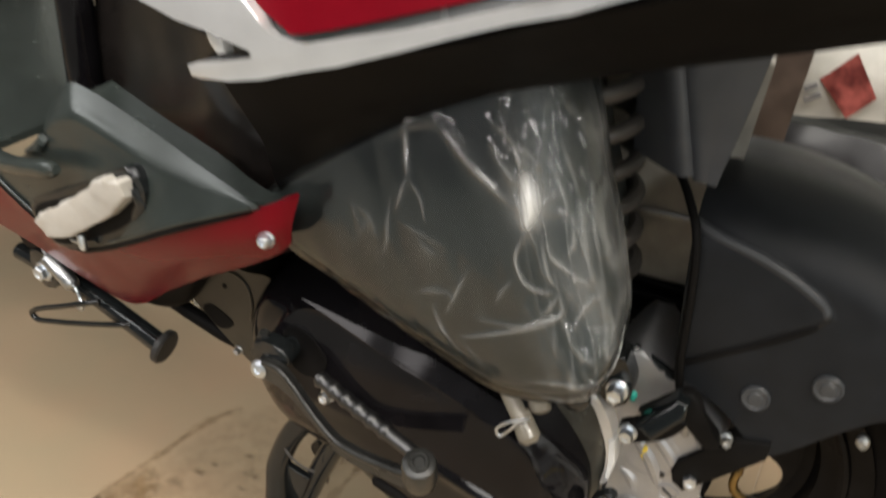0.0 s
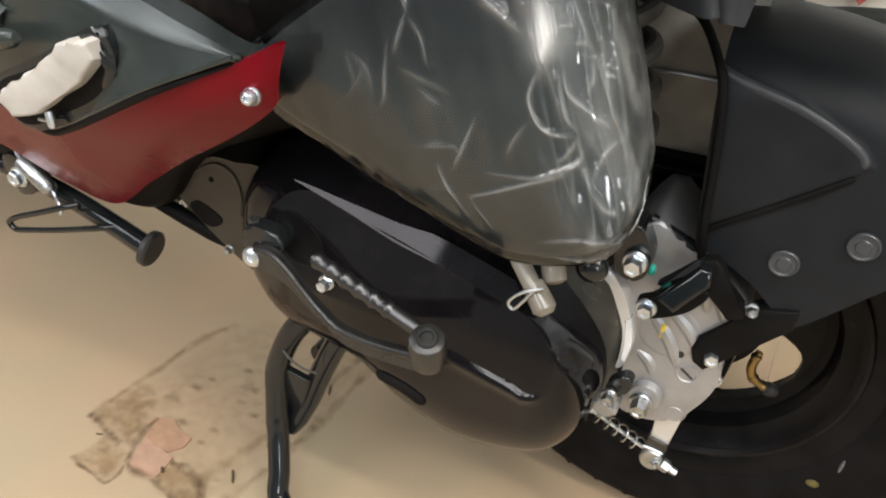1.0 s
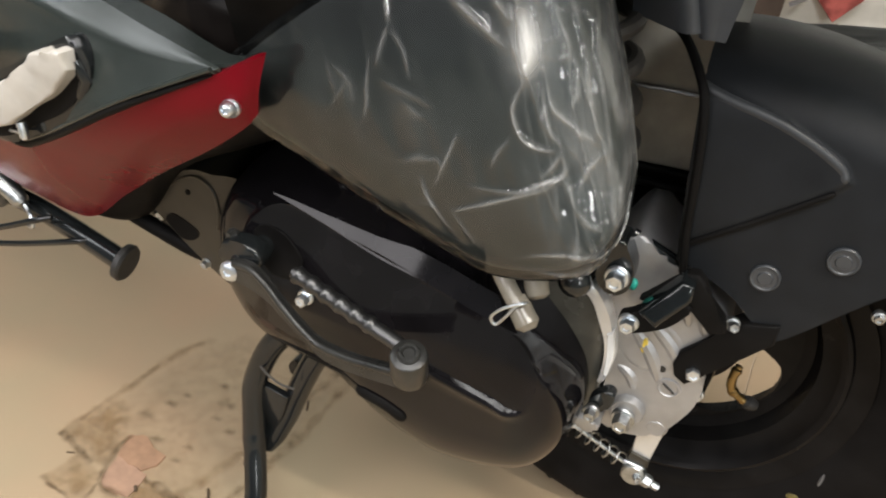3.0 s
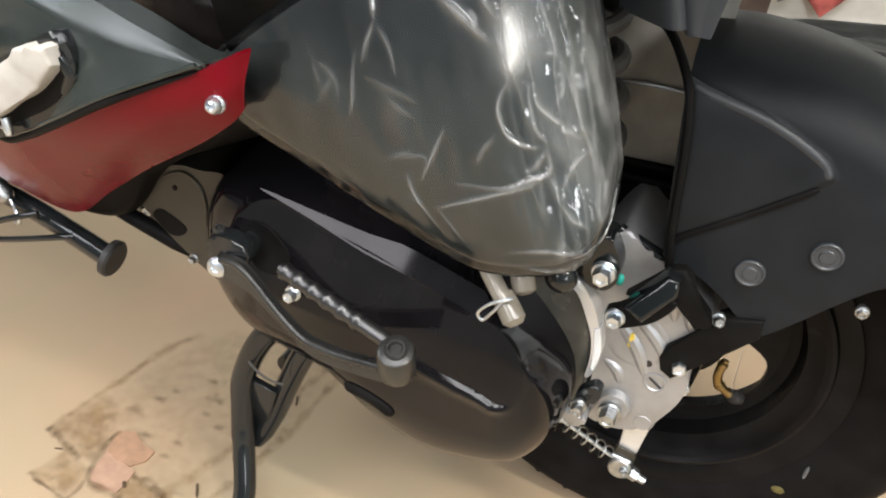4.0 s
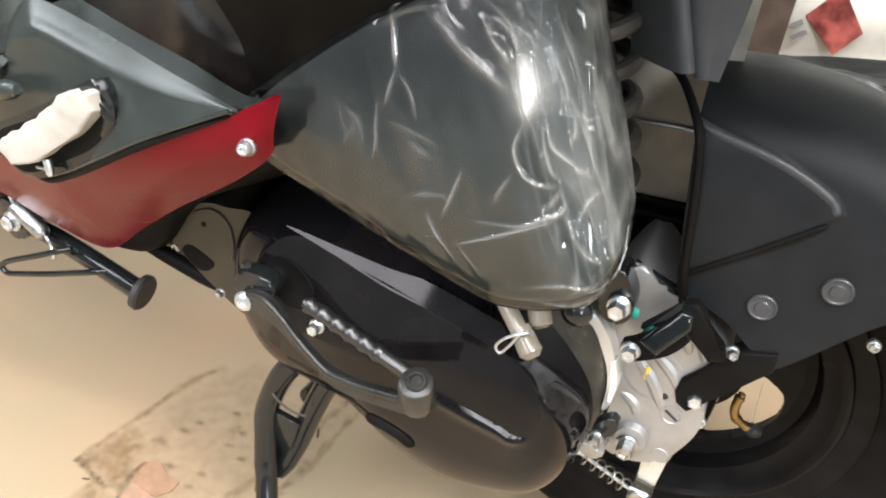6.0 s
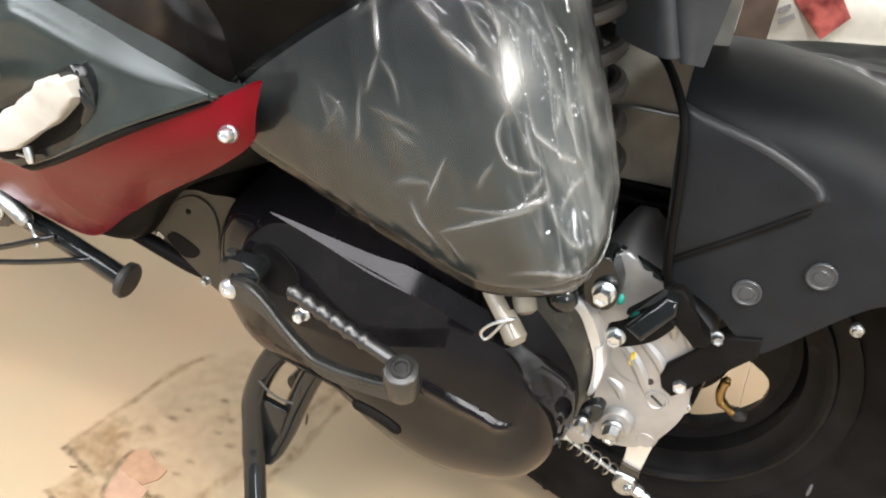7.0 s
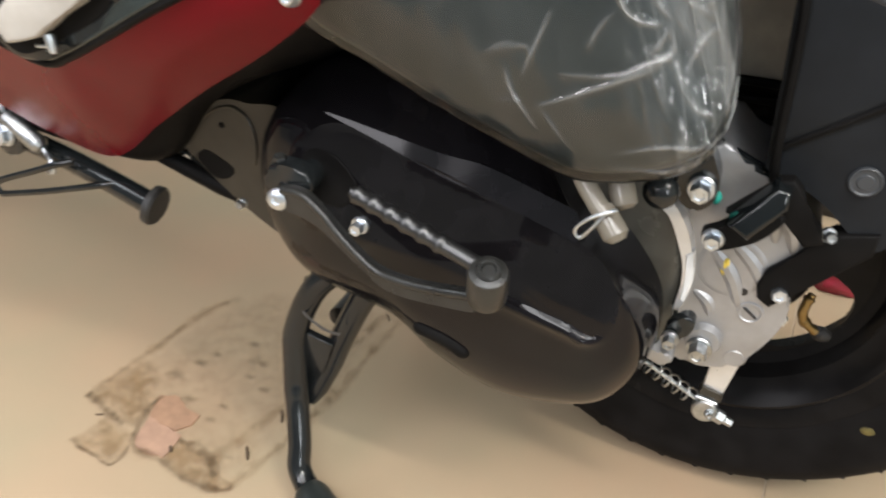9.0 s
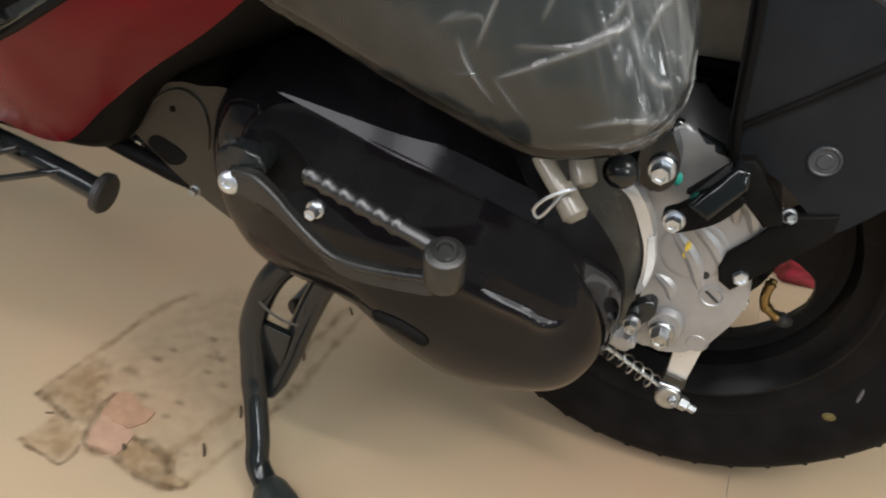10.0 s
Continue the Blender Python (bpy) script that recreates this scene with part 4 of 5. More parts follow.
REAR_FOLDS = [
    ([(-0.109, 0.512), (-0.098, 0.503), (-0.092, 0.494), (-0.088, 0.488), (-0.085, 0.481), (-0.090, 0.479)], 0.0012, 0.0030, 0.60),
    ([(-0.090, 0.479), (-0.094, 0.481), (-0.095, 0.485), (-0.089, 0.488)], 0.0011, 0.0026, 0.60),
    ([(-0.084, 0.494), (-0.077, 0.476), (-0.071, 0.462), (-0.065, 0.445)], 0.0012, 0.0032, 0.50),
    ([(-0.084, 0.503), (-0.074, 0.483), (-0.067, 0.469), (-0.061, 0.456), (-0.055, 0.443), (-0.051, 0.428), (-0.048, 0.410)], 0.0013, 0.0036, 0.45),
    ([(-0.082, 0.478), (-0.078, 0.466), (-0.079, 0.460)], 0.0013, 0.0026, 0.50),
    ([(-0.068, 0.420), (-0.066, 0.431), (-0.064, 0.436), (-0.059, 0.442)], 0.0012, 0.0026, 0.55),
    ([(-0.075, 0.429), (-0.070, 0.422), (-0.066, 0.415)], 0.0012, 0.0024, 0.40),
]
HEM_FOLDS = [
    ([(-0.066, 0.415), (-0.058, 0.408), (-0.052, 0.407)], 0.0016, 0.0022, 0.35),
    ([(-0.087, 0.381), (-0.076, 0.387), (-0.066, 0.391), (-0.055, 0.393), (-0.049, 0.397)], 0.0012, 0.0022, 0.60),
    ([(-0.086, 0.374), (-0.068, 0.377), (-0.056, 0.384), (-0.048, 0.393)], 0.0012, 0.0022, 0.55),
    ([(-0.084, 0.427), (-0.080, 0.434), (-0.078, 0.441)], 0.0011, 0.0022, 0.50),
    ([(-0.119, 0.513), (-0.108, 0.507), (-0.098, 0.498)], 0.0014, 0.0026, 0.45),
    ([(-0.099, 0.516), (-0.089, 0.501), (-0.082, 0.488)], 0.0013, 0.0028, 0.45),
    ([(-0.094, 0.526), (-0.083, 0.510), (-0.074, 0.492)], 0.0013, 0.0030, 0.40),
]
spec = [(0.13, -0.172), (0.10, -0.176), (0.07, -0.180), (0.045, -0.185), (0.025, -0.190), (0.012, -0.196), (0.004, -0.202), (0.002, -0.2075), (0.0005, -0.213), (0.0, -0.218), (0.001, -0.2225), (0.003, -0.2265), (0.007, -0.2300), (0.013, -0.2325), (0.021, -0.2342), (0.032, -0.2352), (0.045, -0.2358), (0.06, -0.2360)]
spec += [(0.06 + 0.93 * k / 125, -0.2360 - 0.0018 * k / 125) for k in range(1, 125)]
U = np.array([tuple(q) for q in air])
C = np.array(tuple(centre))
P = np.stack([U + (C - U) * f for f, y in spec])
flat_p = P.reshape(-1, 2)
lift, milk = np.zeros(len(flat_p)), np.zeros(len(flat_p))
for line, w, hh, white in FACE_FOLDS + TOP_FOLDS + LOOP_FOLDS + REAR_FOLDS + HEM_FOLDS:
    s = np.array([tuple(p) for p in spline(line, 110)])
    near = np.abs(flat_p - s.mean(0)).max(1) < 0.075
    d2 = ((flat_p[near][:, None, :] - s[None]) ** 2).sum(2)
    k = d2.argmin(1)
    g = np.exp(-np.sqrt(d2[np.arange(len(k)), k] + 1e-7) / (0.65 * w)) * np.sin(math.pi * (0.08 + 0.84 * k / 109))
    lift[near] += hh * g
    milk[near] = np.maximum(milk[near], 0.85 * white * g ** 1.6)
lift, milk = lift.reshape(len(spec), SEG), milk.reshape(len(spec), SEG)
bm = bmesh.new()
layer = bm.verts.layers.float.new("fold")
crinkle = bm.verts.layers.float.new("crinkle")
rows = []
for r, (f, y) in enumerate(spec):
    row = []
    for i in range(SEG):
        x, z = P[r, i]
        rear = min(1, max(0, (x + 0.40 * (z - 0.43) + 0.100) / 0.03)) * min(1, max(0, (z - 0.36) / 0.03))
        across = x + 0.45 * (z - 0.43)
        n1 = noise.noise(Vector((across * 95, y * 30, z * 17)))
        n2 = noise.noise(Vector((across * 190, y * 60, z * 34 + 7)))
        n3 = noise.noise(Vector((across * 60, y * 30, z * 26 + 3)))
        ridge = max(0.0, 1 - abs(n1) * 4.2) ** 2, max(0.0, 1 - abs(n2) * 4.0) ** 2
        wr = rear * (0.0030 * ridge[0] * (0.3 + 0.7 * max(0.0, min(1.0, 0.5 + 1.6 * n3))) + 0.0012 * ridge[1]) + 0.0007 * n1
        ox, oz = x - centre.x, z - centre.y
        far = math.hypot(ox, oz) + 1e-6
        side = 0.28 if y > -0.215 else 0.28 * max(0, 1 - (f - 0.001) / 0.06)
        h = lift[r, i] + wr
        v = bm.verts.new((x + ox / far * h * side, y + face_lean(x, z) * depth_share(y) - h * (1 - 0.6 * side), z + oz / far * h * side))
        v[layer] = min(0.92, milk[r, i] + rear * (0.01 + 0.16 * max(0.0, n3) + 0.14 * ridge[0] ** 3 + 0.05 * ridge[1] ** 3) + 0.02 * max(0.0, n1))
        v[crinkle] = 0.05 * rear
        row.append(v)
    rows.append(row)
for a, b in zip(rows, rows[1:]):
    for i in range(SEG):
        bm.faces.new((a[i], a[(i + 1) % SEG], b[(i + 1) % SEG], b[i]))
bm.faces.new(rows[-1])
film = part("wrapping_film", bm, FILM, box, "clear crinkled plastic film, still wrapped round the housing", 180)
film.visible_shadow = False
# loose ragged hem of the film along the foot
hem = []
for k, p in enumerate(air[48:312]):
    w = noise.noise_vector(Vector((k * 0.06, 2.0, 0)))
    hem.append(Vector((p.x + 0.0008 * w.x, -0.214 + 0.004 * w.y + face_lean(p.x, p.y), p.y + 0.0016 * w.z - 0.0006)))
part("film_hem", tube(hem, [0.0005 + 0.0009 * abs(noise.noise(Vector((k * 0.11, 0, 0)))) for k in range(264)], 6), FILM_HEM, box)

# drain stub, cap and clip below the air cleaner
part("drain_tube", tube([(-0.104, -0.205, 0.351), (-0.101, -0.207, 0.348), (-0.090, -0.213, 0.339)], 0.0052, 18), CLEAR_GREY, box)
part("drain_cap", tube([(-0.091, -0.212, 0.341), (-0.087, -0.214, 0.337), (-0.080, -0.218, 0.331), (-0.078, -0.219, 0.329)], [0.0058, 0.0068, 0.0070, 0.0040], 20), CLEAR_GREY, box, "milky plastic drain cap")
part("wire_clip", tube(spline([(-0.084, -0.222, 0.346), (-0.094, -0.222, 0.339), (-0.100, -0.221, 0.330), (-0.097, -0.221, 0.326), (-0.092, -0.222, 0.334), (-0.087, -0.221, 0.343), (-0.082, -0.221, 0.347)], 48), 0.0009, 6), ZINC, box)
part("vent_stub", tube([(-0.0875, -0.196, 0.353), (-0.0835, -0.200, 0.3455), (-0.0805, -0.203, 0.3405), (-0.0795, -0.204, 0.339)], [0.0060, 0.0070, 0.0066, 0.0034], 18), CLEAR_GREY, box)

bm = bmesh.new()
ball(bm, (-0.0665, -0.178, 0.3400), 1, (0.0098, 0.0085, 0.0095))
part("rubber_grommet", bm, SATIN_BLACK, box)

# red lower side panel
red_top = [(-0.222, -0.250, 0.457), (-0.240, -0.262, 0.447), (-0.300, -0.264, 0.415), (-0.342, -0.260, 0.390), (-0.382, -0.252, 0.367), (-0.412, -0.245, 0.354), (-0.465, -0.235, 0.357), (-0.530, -0.220, 0.366), (-0.65, -0.21, 0.37)]
red_mid = [(-0.2245, -0.2525, 0.441), (-0.238, -0.2585, 0.431), (-0.286, -0.254, 0.4005), (-0.335, -0.2425, 0.368), (-0.380, -0.2285, 0.337), (-0.428, -0.2155, 0.305), (-0.485, -0.209, 0.308), (-0.545, -0.201, 0.319), (-0.65, -0.196, 0.327)]
red_low = [(-0.229, -0.248, 0.424), (-0.240, -0.246, 0.412), (-0.275, -0.232, 0.384), (-0.328, -0.215, 0.346), (-0.379, -0.197, 0.306), (-0.444, -0.177, 0.256), (-0.506, -0.176, 0.260), (-0.560, -0.176, 0.272), (-0.65, -0.176, 0.285)]
panel = part("lower_side_panel", loft([red_top, red_mid, red_low], 120, 24, 0.004), RED, scooter, "glossy red painted lower side panel")
bolt(panel, (-0.237, -0.258, 0.429), 0.0050, axis=(0.1, -1, 0.05), mat=ZINC, head=0.005, kind="pan")
# grey panel above it: a flat face, a broad bevel over it, and a thin flange behind
foot_top = [(-0.240, -0.2615, 0.4495), (-0.299, -0.245, 0.4525), (-0.347, -0.235, 0.459), (-0.401, -0.226, 0.4655), (-0.424, -0.224, 0.464), (-0.440, -0.226, 0.446), (-0.452, -0.229, 0.420)]
foot_edge = [(-0.2425, -0.2630, 0.4480), (-0.300, -0.2535, 0.4435), (-0.347, -0.2480, 0.4475), (-0.393, -0.2415, 0.4525), (-0.412, -0.2395, 0.4490), (-0.430, -0.2380, 0.4370), (-0.443, -0.2380, 0.4170)]
foot_lip = [(-0.2430, -0.2635, 0.4475), (-0.300, -0.2650, 0.418), (-0.342, -0.2610, 0.393), (-0.382, -0.2525, 0.370), (-0.412, -0.245, 0.358), (-0.465, -0.235, 0.361), (-0.530, -0.220, 0.370)]


def between(a, b, f, out=0.0):
    return [(mix(p[0], q[0], f), mix(p[1], q[1], f) - out, mix(p[2], q[2], f)) for p, q in zip(a, b)]


footwell = part("footpeg_panel", loft([foot_top, between(foot_top, foot_edge, 0.5, 0.0006), foot_edge, between(foot_edge, foot_lip, 0.14), between(foot_edge, foot_lip, 0.55), foot_lip], 100, 60, 0.003), FOOT_GREY, scooter, "grey textured plastic panel above the red one", 60)
part("flange", loft([[(-0.2265, -0.2460, 0.4560), (-0.250, -0.242, 0.4490), (-0.300, -0.226, 0.4525), (-0.350, -0.216, 0.4580), (-0.402, -0.207, 0.467)], [(-0.2270, -0.2510, 0.4548), (-0.250, -0.2580, 0.4488), (-0.300, -0.2448, 0.4518), (-0.348, -0.2348, 0.4585), (-0.402, -0.2258, 0.4650)]], 60, 6, 0.002), FOOT_GREY, footwell)
part("lip_edge", tube(spline([(p[0], p[1] - 0.0012, p[2] + 0.0014) for p in foot_lip], 60), 0.0013, 8), FOOT_GREY, footwell)
part("seam", tube(spline([(p[0], p[1] - 0.0004, p[2] - 0.0022) for p in foot_lip], 60), [0.0003 + 0.0019 * min(1, k / 10) for k in range(60)], 8), SHADOW_BLACK, footwell)

# pillion footpeg, folded into its socket and wrapped in white foam
peg = new("pillion_footpeg")
peg.parent = scooter
part("socket", plate([(q.x, q.y) for q in spline([(-0.435, 0.386), (-0.399, 0.408), (-0.377, 0.420), (-0.351, 0.436), (-0.336, 0.442), (-0.327, 0.432), (-0.328, 0.418), (-0.339, 0.399), (-0.366, 0.381), (-0.412, 0.361)], 60, True)], -0.2590, -0.222, 0.004, 4), SATIN_BLACK, peg)
# Black plate in front of the socket; paints the shade of its hollow.
part("socket_shade", plate([(q.x, q.y) for q in spline([(-0.428, 0.386), (-0.397, 0.404), (-0.374, 0.416), (-0.350, 0.431), (-0.338, 0.436), (-0.332, 0.429), (-0.334, 0.417), (-0.344, 0.402), (-0.368, 0.386), (-0.410, 0.366)], 60, True)], -0.2598, -0.2550, 0.0004, 1), SHADOW_BLACK, peg)
bm = plate([(-0.4190, 0.3830), (-0.4120, 0.3920), (-0.3980, 0.3980), (-0.3900, 0.4060), (-0.3760, 0.4130), (-0.3650, 0.4200), (-0.3580, 0.4310), (-0.3510, 0.4340), (-0.3475, 0.4315), (-0.3400, 0.4370), (-0.3350, 0.4360), (-0.3340, 0.4260), (-0.3460, 0.4110), (-0.3630, 0.3990), (-0.3860, 0.3820), (-0.4090, 0.3740)], -0.2690, -0.2540, 0.0028, 4)
bmesh.ops.triangulate(bm, faces=[f for f in bm.faces if len(f.verts) > 4])
bmesh.ops.subdivide_edges(bm, edges=bm.edges[:], cuts=2, use_grid_fill=True)
for v in bm.verts:
    v.co += 0.0016 * noise.noise_vector(v.co * 60) + 0.0009 * noise.noise_vector(v.co * 150)
part("foam_wrap", bm, WHITE, peg, "white foam sleeve on the folded footpeg", 30)
part("hinge", tube([(-0.336, -0.258, 0.430), (-0.331, -0.255, 0.420), (-0.338, -0.256, 0.408)], [0.004, 0.006, 0.004], 14), SATIN_BLACK, peg)
part("hinge_pin", tube([(-0.3810, -0.2640, 0.3840), (-0.3790, -0.2650, 0.3765), (-0.3785, -0.2652, 0.3745)], [0.0026, 0.0026, 0.0018], 12), ZINC, peg)
part("pin_tail", tube([(-0.3960, -0.2600, 0.3735), (-0.3800, -0.2630, 0.3770)], 0.0011, 8), ZINC, peg)
part("bar", tube(spline([(-0.52, -0.235, 0.398), (-0.47, -0.245, 0.402), (-0.44, -0.252, 0.410), (-0.402, -0.258, 0.4215)], 20), [0.0065] * 17 + [0.0062, 0.005, 0.003], 12), FOOT_GREY, peg)

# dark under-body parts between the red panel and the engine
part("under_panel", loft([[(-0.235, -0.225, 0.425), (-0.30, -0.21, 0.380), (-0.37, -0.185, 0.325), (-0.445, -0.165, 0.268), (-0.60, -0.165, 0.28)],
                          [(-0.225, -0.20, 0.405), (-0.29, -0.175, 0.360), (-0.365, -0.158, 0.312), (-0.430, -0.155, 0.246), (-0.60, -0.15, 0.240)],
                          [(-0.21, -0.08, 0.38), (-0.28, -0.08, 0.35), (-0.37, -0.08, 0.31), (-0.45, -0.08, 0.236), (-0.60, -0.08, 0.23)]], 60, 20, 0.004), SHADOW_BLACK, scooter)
part("under_bracket", plate([(-0.440, 0.262), (-0.409, 0.262), (-0.394, 0.273), (-0.398, 0.292), (-0.378, 0.306), (-0.420, 0.320)], -0.152, -0.10, 0.003), SHADOW_BLACK, scooter)
part("frame_tube", tube(spline([(-0.50, -0.118, 0.262), (-0.45, -0.118, 0.248), (-0.41, -0.118, 0.231), (-0.375, -0.118, 0.211)], 24), 0.0085, 14), SATIN_BLACK, scooter)
part("frame_rail", tube(spline([(-0.455, -0.148, 0.259), (-0.439, -0.150, 0.255), (-0.416, -0.150, 0.249), (-0.395, -0.149, 0.243), (-0.373, -0.147, 0.236), (-0.352, -0.144, 0.228)], 30), [0.0066] * 24 + [0.0062, 0.0058, 0.0052, 0.0046, 0.004, 0.003], 14), SHADOW_BLACK, scooter)
part("inner_cover", loft([[(-0.47, -0.150, 0.58), (-0.38, -0.185, 0.57), (-0.30, -0.215, 0.56), (-0.21, -0.222, 0.56)], [(-0.48, -0.150, 0.45), (-0.38, -0.183, 0.44), (-0.285, -0.212, 0.435), (-0.21, -0.200, 0.455)], [(-0.48, -0.145, 0.38), (-0.38, -0.175, 0.40), (-0.285, -0.205, 0.425), (-0.21, -0.185, 0.44)]], 30, 20, 0.004), GLOSS_COVER, scooter,
     "gloss black cover below the seat")
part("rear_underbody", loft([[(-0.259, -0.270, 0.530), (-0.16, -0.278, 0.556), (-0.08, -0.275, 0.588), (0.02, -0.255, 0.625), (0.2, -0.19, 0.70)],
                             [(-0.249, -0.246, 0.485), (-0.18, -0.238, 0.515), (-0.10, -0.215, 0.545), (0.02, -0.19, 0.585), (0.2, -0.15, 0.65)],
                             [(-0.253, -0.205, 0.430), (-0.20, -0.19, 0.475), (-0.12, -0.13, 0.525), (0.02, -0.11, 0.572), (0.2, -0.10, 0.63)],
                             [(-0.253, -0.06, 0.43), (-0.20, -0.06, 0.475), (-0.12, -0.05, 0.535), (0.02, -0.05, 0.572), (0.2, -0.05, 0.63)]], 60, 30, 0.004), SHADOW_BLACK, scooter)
part("rear_skirt", loft([[(-0.120, -0.108, 0.62), (-0.098, -0.121, 0.62), (-0.0930, -0.121, 0.62), (-0.0900, -0.112, 0.62), (-0.0870, -0.121, 0.62), (-0.050, -0.122, 0.62), (-0.018, -0.120, 0.62)],
                         [(-0.092, -0.100, 0.54), (-0.072, -0.117, 0.54), (-0.0665, -0.117, 0.54), (-0.0635, -0.108, 0.54), (-0.0605, -0.117, 0.54), (-0.040, -0.117, 0.54), (-0.022, -0.114, 0.54)],
                         [(-0.080, -0.092, 0.473), (-0.052, -0.113, 0.473), (-0.0440, -0.113, 0.473), (-0.0410, -0.105, 0.473), (-0.0380, -0.113, 0.472), (-0.033, -0.1135, 0.472), (-0.028, -0.114, 0.472)]], 90, 20, 0.004), SKIRT, scooter)

# silver trim and red tail panel
trim = [(-0.250, 0.532), (-0.248, 0.527), (-0.243, 0.527), (-0.227, 0.530), (-0.209, 0.535), (-0.191, 0.542), (-0.169, 0.550), (-0.144, 0.561), (-0.122, 0.571), (-0.101, 0.580), (-0.081, 0.587), (-0.064, 0.595), (0.06, 0.648), (0.06, 0.655),
        (-0.090, 0.591), (-0.102, 0.586), (-0.122, 0.578), (-0.145, 0.569), (-0.170, 0.561), (-0.186, 0.554), (-0.197, 0.553), (-0.204, 0.554), (-0.208, 0.557), (-0.210, 0.561), (-0.217, 0.567), (-0.231, 0.575),
        (-0.301, 0.563), (-0.282, 0.557), (-0.267, 0.554), (-0.254, 0.551), (-0.239, 0.550), (-0.227, 0.548), (-0.213, 0.546), (-0.206, 0.546), (-0.212, 0.544), (-0.227, 0.539), (-0.243, 0.535)]
bm = plate(trim, -0.297, -0.285, 0.0015, 3)
for v in bm.verts:
    v.co.y += 0.9 * max(0.0, v.co.x + 0.15) ** 2
part("silver_trim", bm, SILVER, scooter, "silver painted trim below the red tail panel")
part("trim_channel", loft([[(-0.231, -0.290, 0.566), (-0.207, -0.290, 0.552), (-0.190, -0.290, 0.550), (-0.145, -0.289, 0.566), (-0.08, -0.283, 0.594), (0.06, -0.25, 0.655)],
                           [(-0.231, -0.288, 0.572), (-0.202, -0.288, 0.558), (-0.192, -0.288, 0.557), (-0.145, -0.287, 0.574), (-0.08, -0.281, 0.600), (0.06, -0.248, 0.660)]], 40, 6, 0.002), FOOT_GREY, scooter)
part("tail_panel", loft([[(-0.231, -0.290, 0.5715), (-0.216, -0.291, 0.5655), (-0.202, -0.291, 0.5580), (-0.192, -0.291, 0.557), (-0.145, -0.290, 0.574), (-0.08, -0.284, 0.600), (0.06, -0.251, 0.660)],
                         [(-0.27, -0.272, 0.63), (-0.24, -0.274, 0.63), (-0.22, -0.274, 0.635), (-0.19, -0.275, 0.64), (-0.15, -0.275, 0.65), (-0.08, -0.268, 0.68), (0.06, -0.238, 0.72)],
                         [(-0.29, -0.22, 0.72), (-0.26, -0.22, 0.72), (-0.24, -0.22, 0.725), (-0.20, -0.22, 0.73), (-0.15, -0.23, 0.74), (-0.08, -0.23, 0.76), (0.06, -0.20, 0.79)]], 70, 20, 0.003), RED, scooter, "red painted tail panel")
part("trim_clip", plate([(-0.243, 0.548), (-0.237, 0.549), (-0.233, 0.545), (-0.232, 0.540), (-0.237, 0.539), (-0.241, 0.543)], -0.292, -0.286, 0.0012, 2), MACHINED, scooter)
part("seat_side", loft([[(-0.46, -0.20, 0.56), (-0.34, -0.262, 0.555), (-0.26, -0.275, 0.540), (-0.215, -0.280, 0.545)], [(-0.46, -0.20, 0.62), (-0.34, -0.258, 0.61), (-0.27, -0.270, 0.59), (-0.225, -0.276, 0.575)]], 40, 10, 0.004), GLOSS_COVER, scooter, "gloss black side of the seat base")

part("cover_edge", tube(spline([(-0.488, -0.158, 0.43), (-0.486, -0.160, 0.50), (-0.488, -0.158, 0.60)], 16), 0.013, 16), GLOSS_BLACK, scooter)
part("floorboard", loft([[(-0.56, -0.215, 0.372), (-0.70, -0.235, 0.350), (-1.05, -0.235, 0.345)], [(-0.53, -0.10, 0.395), (-0.70, -0.10, 0.36), (-1.05, -0.10, 0.352)], [(-0.53, 0.10, 0.395), (-0.70, 0.10, 0.36), (-1.05, 0.10, 0.352)],
                         [(-0.56, 0.215, 0.372), (-0.70, 0.235, 0.350), (-1.05, 0.235, 0.345)]], 30, 24, 0.006), FOOT_GREY, scooter)
part("leg_shield", loft([[(-1.06, -0.24, 0.35), (-1.04, 0.0, 0.35), (-1.06, 0.24, 0.35)], [(-1.12, -0.25, 0.6), (-1.06, 0.0, 0.6), (-1.12, 0.25, 0.6)], [(-1.02, -0.20, 0.95), (-0.98, 0.0, 0.95), (-1.02, 0.20, 0.95)]], 24, 20, 0.01), PLASTIC_DARK, scooter)

# side stand, folded up
side = new("side_stand")
side.parent = scooter
part("leg", tube(spline([(-0.62, -0.150, 0.232), (-0.53, -0.155, 0.226), (-0.46, -0.168, 0.225), (-0.418, -0.175, 0.222)], 24), 0.0090, 16), SATIN_BLACK, side)
part("foot", lathe([(-0.001, 0.010), (0.001, 0.0150), (0.0055, 0.0155), (0.0075, 0.0138), (0.0078, 0.006)], (-0.418, -0.176, 0.2235), (0.9, 0.10, -0.22), 32), RUBBER, side)
part("wire_loop", tube(spline([(-0.492, -0.172, 0.236), (-0.505, -0.178, 0.232), (-0.530, -0.180, 0.220), (-0.561, -0.180, 0.205), (-0.574, -0.180, 0.197), (-0.5765, -0.180, 0.1925), (-0.570, -0.180, 0.1885), (-0.555, -0.180, 0.193), (-0.515, -0.180, 0.207), (-0.465, -0.179, 0.226), (-0.452, -0.174, 0.229)], 80), 0.0027, 12), SATIN_BLACK, side)
a, b = Vector((-0.557, -0.168, 0.2555)), Vector((-0.524, -0.170, 0.2375))
part("spring_sleeve", tube([a.lerp(b, -0.02), a, a.lerp(b, 0.03), a.lerp(b, 0.9), a.lerp(b, 0.93), b], [0.004, 0.0066, 0.0070, 0.0070, 0.0064, 0.0045], 20), DULL_ZINC, side, "bright plated sleeve over the stand's spring")
